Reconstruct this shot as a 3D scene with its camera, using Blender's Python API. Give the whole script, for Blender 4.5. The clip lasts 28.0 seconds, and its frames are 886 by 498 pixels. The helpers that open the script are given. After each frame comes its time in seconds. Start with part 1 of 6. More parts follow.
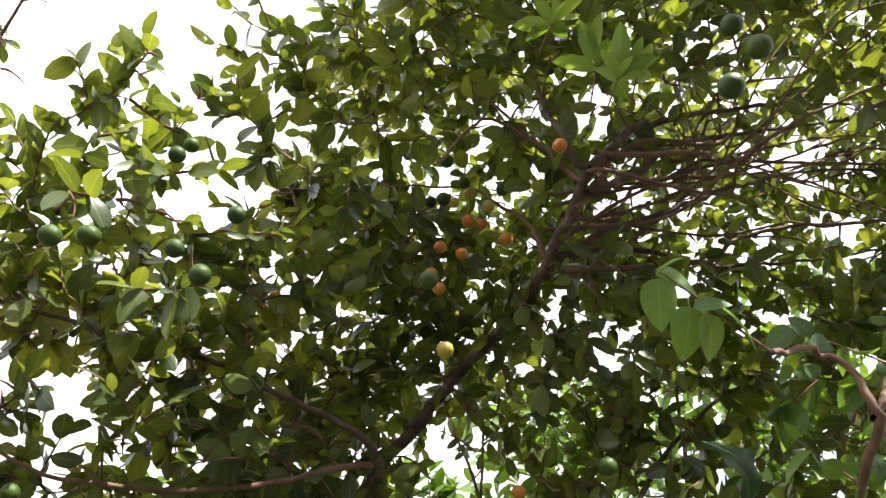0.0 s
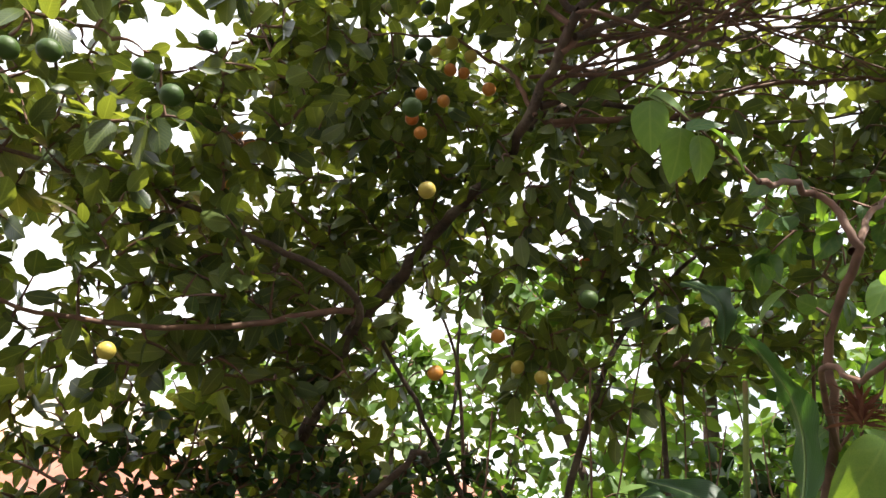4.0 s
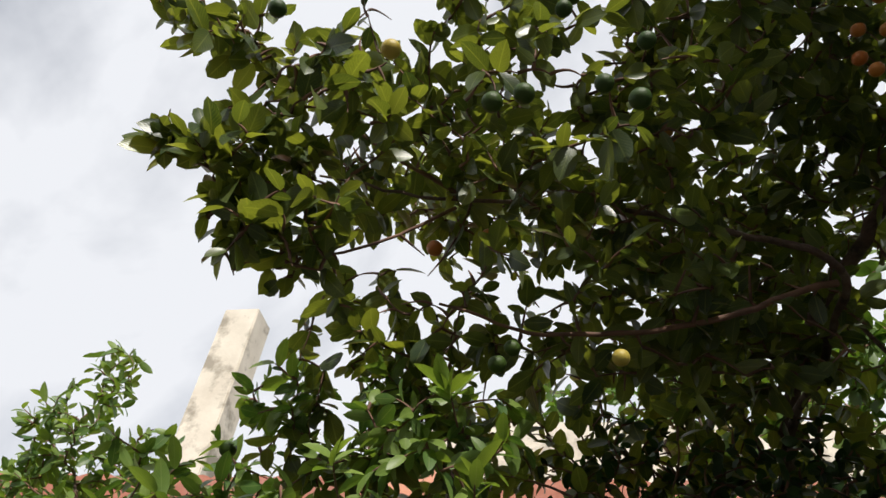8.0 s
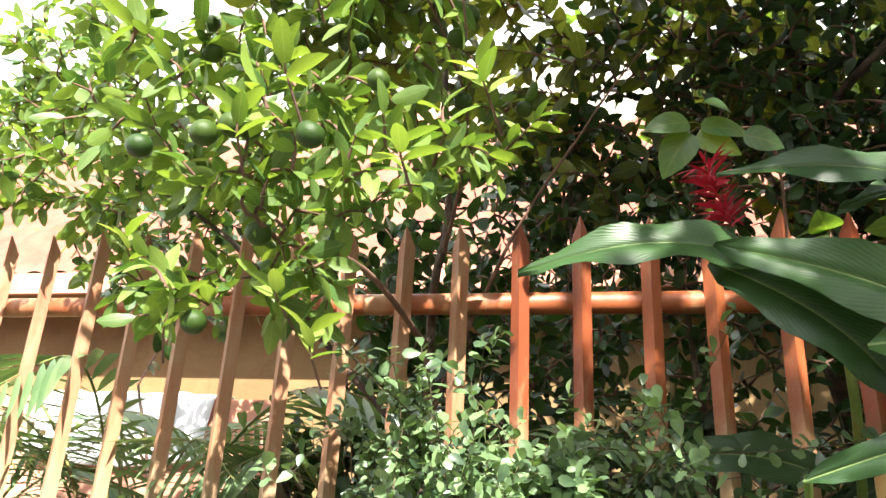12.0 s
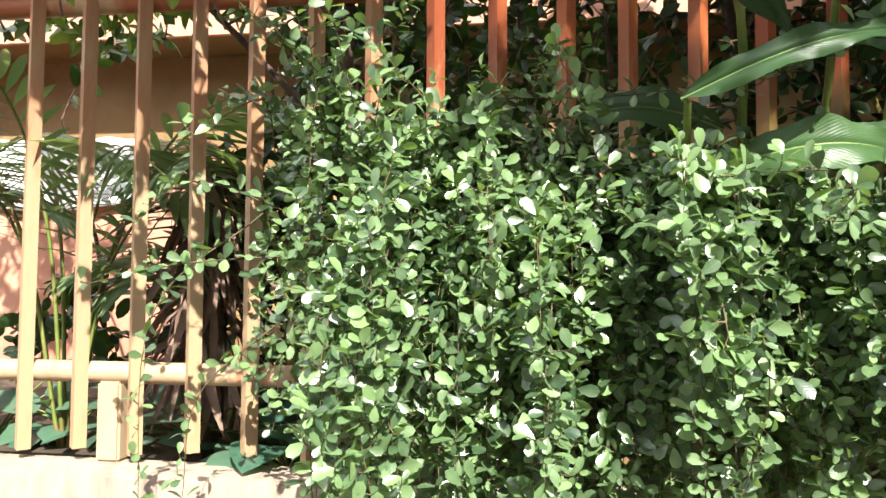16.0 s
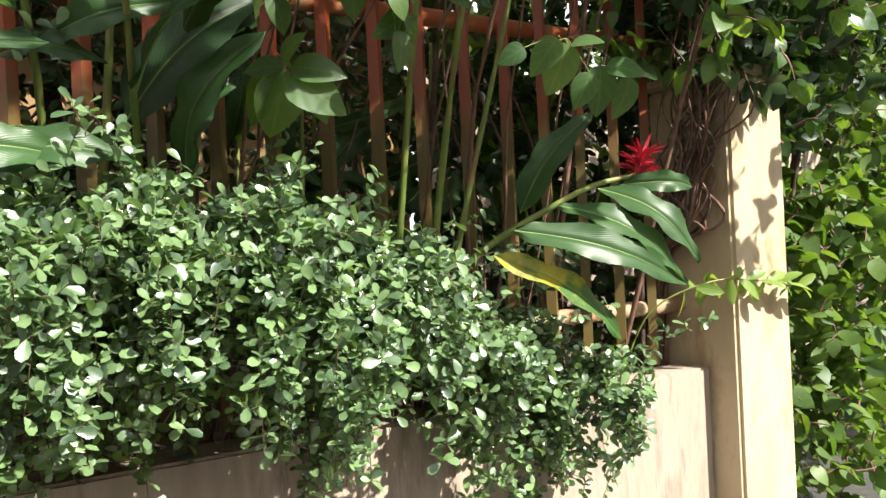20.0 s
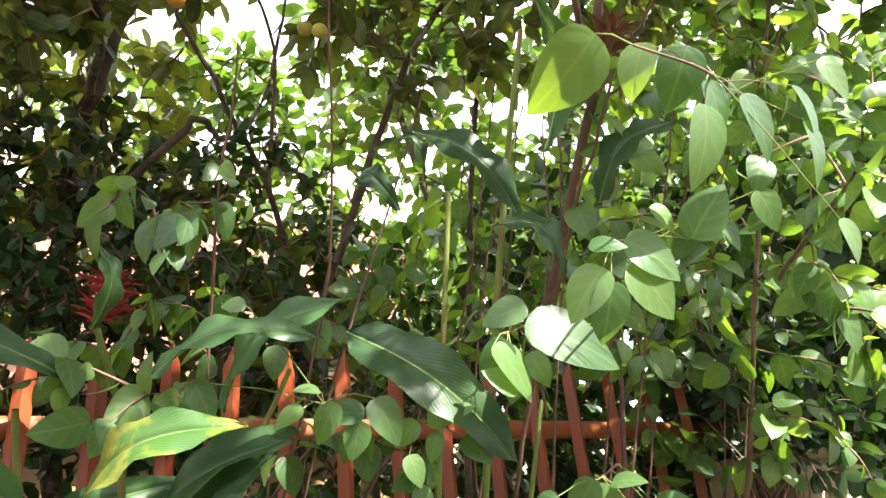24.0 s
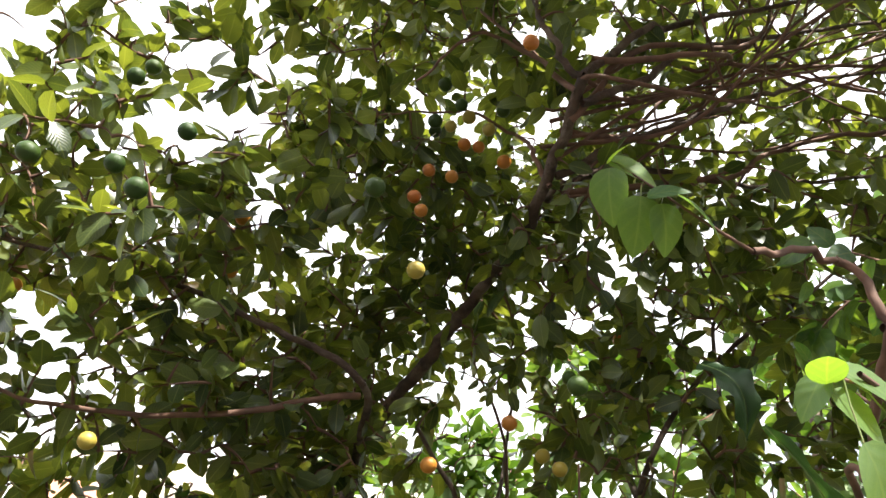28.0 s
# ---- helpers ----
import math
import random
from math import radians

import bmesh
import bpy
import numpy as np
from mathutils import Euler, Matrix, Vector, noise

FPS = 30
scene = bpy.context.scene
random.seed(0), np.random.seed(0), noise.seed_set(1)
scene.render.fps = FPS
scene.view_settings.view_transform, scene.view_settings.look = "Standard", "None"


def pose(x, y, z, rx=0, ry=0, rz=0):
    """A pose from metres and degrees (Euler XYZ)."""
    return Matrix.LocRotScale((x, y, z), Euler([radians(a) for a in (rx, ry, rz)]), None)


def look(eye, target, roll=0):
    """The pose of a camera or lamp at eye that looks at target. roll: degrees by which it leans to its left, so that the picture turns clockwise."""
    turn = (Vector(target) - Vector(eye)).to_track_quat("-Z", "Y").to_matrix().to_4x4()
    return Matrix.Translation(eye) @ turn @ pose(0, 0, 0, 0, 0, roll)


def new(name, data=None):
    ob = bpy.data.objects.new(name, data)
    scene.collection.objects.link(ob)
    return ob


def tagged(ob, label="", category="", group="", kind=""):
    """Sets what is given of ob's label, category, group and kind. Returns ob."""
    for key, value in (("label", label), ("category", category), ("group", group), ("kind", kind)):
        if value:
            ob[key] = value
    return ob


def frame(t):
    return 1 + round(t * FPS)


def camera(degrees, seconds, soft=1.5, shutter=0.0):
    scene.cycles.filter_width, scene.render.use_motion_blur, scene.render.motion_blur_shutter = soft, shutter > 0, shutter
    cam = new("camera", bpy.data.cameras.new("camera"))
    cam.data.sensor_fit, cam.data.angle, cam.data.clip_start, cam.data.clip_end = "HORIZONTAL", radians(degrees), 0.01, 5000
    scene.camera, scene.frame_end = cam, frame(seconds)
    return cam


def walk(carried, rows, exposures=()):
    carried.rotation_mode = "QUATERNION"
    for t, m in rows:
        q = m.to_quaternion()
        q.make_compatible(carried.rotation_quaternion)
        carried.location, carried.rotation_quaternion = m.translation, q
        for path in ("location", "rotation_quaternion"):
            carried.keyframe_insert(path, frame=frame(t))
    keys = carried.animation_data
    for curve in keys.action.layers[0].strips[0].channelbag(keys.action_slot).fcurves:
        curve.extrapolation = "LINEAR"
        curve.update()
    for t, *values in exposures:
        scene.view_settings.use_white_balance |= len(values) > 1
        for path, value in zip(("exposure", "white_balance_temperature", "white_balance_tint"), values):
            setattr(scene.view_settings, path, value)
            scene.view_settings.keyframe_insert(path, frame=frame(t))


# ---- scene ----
cam = camera(63.0, 28.0)
PATH = [
    (0, (0.587, -2.0, 2.009), (0.997, -0.822, 3.572), -3.5),
    (0.5, (0.6, -2.013, 2.002), (1.093, -0.839, 3.544), -4.9),
    (1, (0.645, -2.054, 2.01), (1.19, -0.959, 3.592), -5.9),
    (1.5, (0.665, -2.06, 2.001), (1.25, -1.067, 3.636), -8.4),
    (2, (0.678, -2.067, 2.004), (1.274, -1.125, 3.665), -9.8),
    (2.5, (0.661, -2.07, 1.989), (1.32, -1.188, 3.658), -13.1),
    (3, (0.671, -2.025, 1.982), (1.365, -0.95, 3.519), -8.3),
    (3.5, (0.635, -1.931, 1.969), (1.282, -0.681, 3.391), -6.4),
    (5.5, (0.53, -1.84, 1.906), (0.622, -0.358, 3.241), 3.4),
    (6, (0.479, -1.839, 1.907), (0.417, -0.376, 3.269), 4.3),
    (6.5, (0.427, -1.843, 1.916), (0.208, -0.45, 3.335), 7.2),
    (7, (0.354, -1.855, 1.932), (-0.016, -0.489, 3.345), 10.5),
    (7.5, (0.335, -1.86, 1.937), (-0.053, -0.527, 3.377), 10.1),
    (8, (0.325, -1.817, 1.904), (-0.054, -0.437, 3.301), 8.0),
    (8.5, (0.317, -1.746, 1.873), (-0.082, -0.276, 3.17), 7.4),
    (9, (0.332, -1.712, 1.861), (-0.037, -0.167, 3.077), 6.2),
    (9.5, (0.34, -1.658, 1.846), (-0.051, -0.025, 2.933), 4.7),
    (10, (0.319, -1.64, 1.812), (-0.094, 0.049, 2.8), 4.9),
    (10.5, (0.317, -1.641, 1.772), (-0.087, 0.079, 2.71), 3.7),
    (11, (0.319, -1.641, 1.732), (-0.065, 0.124, 2.591), 3.6),
    (11.5, (0.321, -1.607, 1.702), (-0.103, 0.199, 2.448), 3.8),
    (12, (0.33, -1.598, 1.685), (-0.095, 0.233, 2.367), 3.1),
    (12.5, (0.345, -1.614, 1.669), (-0.036, 0.237, 2.324), 2.4),
    (14.5, (0.395, -1.622, 1.594), (0.137, 0.299, 2.088), -0.3),
    (15, (0.415, -1.599, 1.533), (0.173, 0.371, 1.774), -0.6),
    (15.5, (0.422, -1.59, 1.494), (0.196, 0.393, 1.616), -0.4),
    (16, (0.396, -1.59, 1.468), (0.113, 0.387, 1.56), 0.4),
    (16.5, (0.369, -1.578, 1.453), (0.043, 0.395, 1.439), 1.9),
    (17, (0.417, -1.601, 1.45), (0.204, 0.387, 1.469), -0.3),
    (17.5, (0.517, -1.617, 1.443), (0.51, 0.382, 1.501), -2.1),
    (18, (0.636, -1.659, 1.468), (0.837, 0.331, 1.48), -0.8),
    (18.5, (0.693, -1.678, 1.482), (0.997, 0.298, 1.552), -1.7),
    (19, (0.796, -1.719, 1.465), (1.326, 0.21, 1.495), -2.6),
    (19.5, (0.842, -1.743, 1.484), (1.6, 0.107, 1.457), -2.6),
    (20, (0.887, -1.779, 1.487), (1.88, -0.044, 1.483), -2.7),
    (20.5, (0.906, -1.816, 1.497), (2.041, -0.17, 1.53), -2.6),
    (22.5, (0.976, -1.848, 1.581), (2.061, -0.242, 2.077), -3.7),
    (23, (0.971, -1.837, 1.643), (2.066, -0.298, 2.303), -2.7),
    (23.5, (0.94, -1.762, 1.712), (1.974, -0.263, 2.54), -3.5),
    (24, (0.989, -1.751, 1.762), (1.829, -0.146, 2.609), -5.7),
    (24.5, (1.068, -1.847, 1.833), (1.766, -0.3, 2.892), -5.6),
    (25, (1.099, -1.948, 1.867), (1.736, -0.491, 3.079), -6.9),
    (25.5, (1.083, -2.001, 1.913), (1.561, -0.553, 3.208), -2.8),
    (26, (1.082, -2.059, 1.923), (1.491, -0.654, 3.287), -0.8),
    (26.5, (1.062, -2.075, 1.927), (1.403, -0.702, 3.34), 0.6),
    (27, (1.024, -2.038, 1.945), (1.269, -0.708, 3.419), 2.3),
    (27.5, (0.941, -1.948, 2.018), (1.06, -0.669, 3.551), 5.0),
    (28, (0.879, -1.912, 2.014), (1.062, -0.611, 3.522), 3.4),
]
walk(cam, [(t, look(eye, target, roll)) for t, eye, target, roll in PATH],
     exposures=[(0, 1.62), (2, 1.35), (3.5, 1.5), (5.5, 1.05), (7, -0.02), (8.5, 0.04), (9.5, 0.5), (10.5, 1.1), (11, 1.25), (12, 2.0), (14.5, 1.8), (16, 1.65), (17, 1.45), (18, 1.68), (20.5, 1.42), (22.5, 2.15), (24, 2.4), (25, 2.22), (26.5, 1.97), (28, 1.66)])

# ---- world, sun ----
SUN_ELEV, SUN_ROT = radians(43), radians(160)
world = bpy.data.worlds.new("sky")
scene.world = world
world.use_nodes = True
wn = world.node_tree
sky = wn.nodes.new("ShaderNodeTexSky")
sky.sky_type, sky.sun_disc = "NISHITA", False
sky.sun_elevation, sky.sun_rotation = SUN_ELEV, SUN_ROT
sky.air_density, sky.dust_density = 1.0, 4.0
cloud = wn.nodes.new("ShaderNodeTexNoise")
cloud.inputs["Scale"].default_value, cloud.inputs["Detail"].default_value, cloud.inputs["Distortion"].default_value = 2.2, 6.0, 0.4
where = wn.nodes.new("ShaderNodeTexCoord")
wn.links.new(where.outputs["Generated"], cloud.inputs["Vector"])
cover = wn.nodes.new("ShaderNodeMapRange")
cover.inputs["From Min"].default_value, cover.inputs["From Max"].default_value = 0.2, 0.52
wn.links.new(cloud.outputs["Fac"], cover.inputs["Value"])
veil = wn.nodes.new("ShaderNodeMix")
veil.data_type = "RGBA"
veil.inputs["B"].default_value = (9.9, 10.1, 10.6, 1)
wn.links.new(cover.outputs[0], veil.inputs["Factor"])
wn.links.new(sky.outputs[0], veil.inputs["A"])
wn.nodes["Background"].inputs["Strength"].default_value = 0.088
wn.links.new(veil.outputs["Result"], wn.nodes["Background"].inputs["Color"])
sun_from = Vector((math.sin(SUN_ROT) * math.cos(SUN_ELEV), math.cos(SUN_ROT) * math.cos(SUN_ELEV), math.sin(SUN_ELEV)))
lamp = bpy.data.lights.new("sun", "SUN")
lamp.energy, lamp.angle, lamp.color = 5.0, radians(0.6), (1.0, 0.95, 0.86)
sun = new("sun", lamp)
sun.matrix_world = look(sun_from * 30, (0, 0, 0))

# ---- materials ----
def material(name, low, high, rough=0.6, scale=8.0, bump=0.0, island=False, stain=None, stain_scale=3.0, coat=0.0, translucent=0.0, glow=None, metal=0.0, stretch=(1, 1, 1), stain_edge=(0.5, 0.62), fade=None, vein=0.0, ribs=0.0, spec=0.5):
    """Procedural surface: two colours mixed by noise, optional stains, relief and translucency."""
    m = bpy.data.materials.new(name)
    m.use_nodes = True
    nt = m.node_tree
    n, l = nt.nodes, nt.links
    p = n["Principled BSDF"]
    p.inputs["Roughness"].default_value = rough
    p.inputs["Metallic"].default_value = metal
    p.inputs["Coat Weight"].default_value = coat
    p.inputs["Specular IOR Level"].default_value = spec
    geo = n.new("ShaderNodeTexCoord")
    mp = n.new("ShaderNodeMapping")
    mp.inputs["Scale"].default_value = stretch
    l.new(geo.outputs["Object"], mp.inputs["Vector"])
    nz = n.new("ShaderNodeTexNoise")
    nz.inputs["Scale"].default_value, nz.inputs["Detail"].default_value = scale, 6.0
    l.new(mp.outputs[0], nz.inputs["Vector"])
    ramp = n.new("ShaderNodeMix")
    ramp.data_type = "RGBA"
    ramp.inputs["A"].default_value, ramp.inputs["B"].default_value = (*low, 1), (*high, 1)
    fac = n.new("ShaderNodeMapRange")
    fac.inputs["From Min"].default_value, fac.inputs["From Max"].default_value = 0.3, 0.7
    l.new(nz.outputs["Fac"], fac.inputs["Value"])
    source = fac.outputs[0]
    if island:
        g = n.new("ShaderNodeNewGeometry")
        oi = n.new("ShaderNodeObjectInfo")
        add = n.new("ShaderNodeMath")
        add.operation = "ADD"
        l.new(g.outputs["Random Per Island"], add.inputs[0])
        l.new(oi.outputs["Random"], add.inputs[1])
        fr = n.new("ShaderNodeMath")
        fr.operation = "FRACT"
        l.new(add.outputs[0], fr.inputs[0])
        avg = n.new("ShaderNodeMath")
        avg.operation = "MULTIPLY_ADD"
        avg.inputs[1].default_value = 0.75
        half = n.new("ShaderNodeMath")
        half.operation = "MULTIPLY"
        half.inputs[1].default_value = 0.25
        l.new(fac.outputs[0], half.inputs[0])
        l.new(fr.outputs[0], avg.inputs[0])
        l.new(half.outputs[0], avg.inputs[2])
        source = avg.outputs[0]
    l.new(source, ramp.inputs["Factor"])
    colour = ramp.outputs["Result"]
    if stain:
        sz = n.new("ShaderNodeTexNoise")
        sz.inputs["Scale"].default_value, sz.inputs["Detail"].default_value, sz.inputs["Roughness"].default_value = stain_scale, 8.0, 0.65
        l.new(mp.outputs[0], sz.inputs["Vector"])
        cut = n.new("ShaderNodeMapRange")
        cut.inputs["From Min"].default_value, cut.inputs["From Max"].default_value = stain_edge
        worn = sz.outputs["Fac"]
        if fade:
            axes = n.new("ShaderNodeSeparateXYZ")
            l.new(geo.outputs["Object"], axes.inputs[0])
            grade = n.new("ShaderNodeMapRange")
            grade.inputs["From Min"].default_value, grade.inputs["From Max"].default_value, grade.inputs["To Max"].default_value = fade
            l.new(axes.outputs["Z"], grade.inputs["Value"])
            more = n.new("ShaderNodeMath")
            l.new(worn, more.inputs[0])
            l.new(grade.outputs[0], more.inputs[1])
            worn = more.outputs[0]
        l.new(worn, cut.inputs["Value"])
        mix = n.new("ShaderNodeMix")
        mix.data_type = "RGBA"
        mix.inputs["B"].default_value = (*stain, 1)
        l.new(cut.outputs[0], mix.inputs["Factor"])
        l.new(colour, mix.inputs["A"])
        colour = mix.outputs["Result"]
    if vein:
        across, along = n.new("ShaderNodeAttribute"), n.new("ShaderNodeAttribute")
        across.attribute_name, along.attribute_name = "across", "along"
        rib = n.new("ShaderNodeMapRange")
        rib.inputs["From Min"].default_value, rib.inputs["From Max"].default_value = 0.1, 0.02
        l.new(across.outputs["Fac"], rib.inputs["Value"])
        slant = n.new("ShaderNodeMath")
        slant.operation = "MULTIPLY_ADD"
        slant.inputs[1].default_value = -0.35
        l.new(across.outputs["Fac"], slant.inputs[0])
        l.new(along.outputs["Fac"], slant.inputs[2])
        beat = n.new("ShaderNodeMath")
        beat.operation = "MULTIPLY"
        beat.inputs[1].default_value = ribs
        l.new(slant.outputs[0], beat.inputs[0])
        wave = n.new("ShaderNodeMath")
        wave.operation = "SINE"
        l.new(beat.outputs[0], wave.inputs[0])
        side = n.new("ShaderNodeMapRange")
        side.inputs["From Min"].default_value, side.inputs["To Max"].default_value = 0.3, 0.35
        l.new(wave.outputs[0], side.inputs["Value"])
        both = n.new("ShaderNodeMath")
        both.operation = "MAXIMUM"
        l.new(rib.outputs[0], both.inputs[0])
        l.new(side.outputs[0], both.inputs[1])
        much = n.new("ShaderNodeMath")
        much.operation = "MULTIPLY"
        much.inputs[1].default_value = vein
        l.new(both.outputs[0], much.inputs[0])
        pale = n.new("ShaderNodeMix")
        pale.data_type = "RGBA"
        pale.inputs["B"].default_value = (0.3, 0.36, 0.14, 1)
        l.new(much.outputs[0], pale.inputs["Factor"])
        l.new(colour, pale.inputs["A"])
        colour = pale.outputs["Result"]
        vb = n.new("ShaderNodeBump")
        vb.inputs["Strength"].default_value, vb.inputs["Distance"].default_value = 0.1, 0.0015
        l.new(wave.outputs[0], vb.inputs["Height"])
        l.new(vb.outputs[0], p.inputs["Normal"])
    l.new(colour, p.inputs["Base Color"])
    if bump:
        fine = n.new("ShaderNodeTexNoise")
        fine.inputs["Scale"].default_value, fine.inputs["Detail"].default_value = scale * 6, 8.0
        l.new(mp.outputs[0], fine.inputs["Vector"])
        b = n.new("ShaderNodeBump")
        b.inputs["Strength"].default_value, b.inputs["Distance"].default_value = bump, 0.01
        l.new(fine.outputs["Fac"], b.inputs["Height"])
        l.new(b.outputs[0], p.inputs["Normal"])
    if translucent:
        t = n.new("ShaderNodeBsdfTranslucent")
        tint = n.new("ShaderNodeMix")
        tint.data_type, tint.blend_type = "RGBA", "MULTIPLY"
        tint.inputs["Factor"].default_value = 1.0
        tint.inputs["B"].default_value = (*(glow or (2.4, 2.2, 0.7)), 1)
        l.new(colour, tint.inputs["A"])
        l.new(tint.outputs["Result"], t.inputs["Color"])
        mixs = n.new("ShaderNodeMixShader")
        mixs.inputs[0].default_value = translucent
        l.new(p.outputs[0], mixs.inputs[1])
        l.new(t.outputs[0], mixs.inputs[2])
        l.new(mixs.outputs[0], n["Material Output"].inputs["Surface"])
    return m


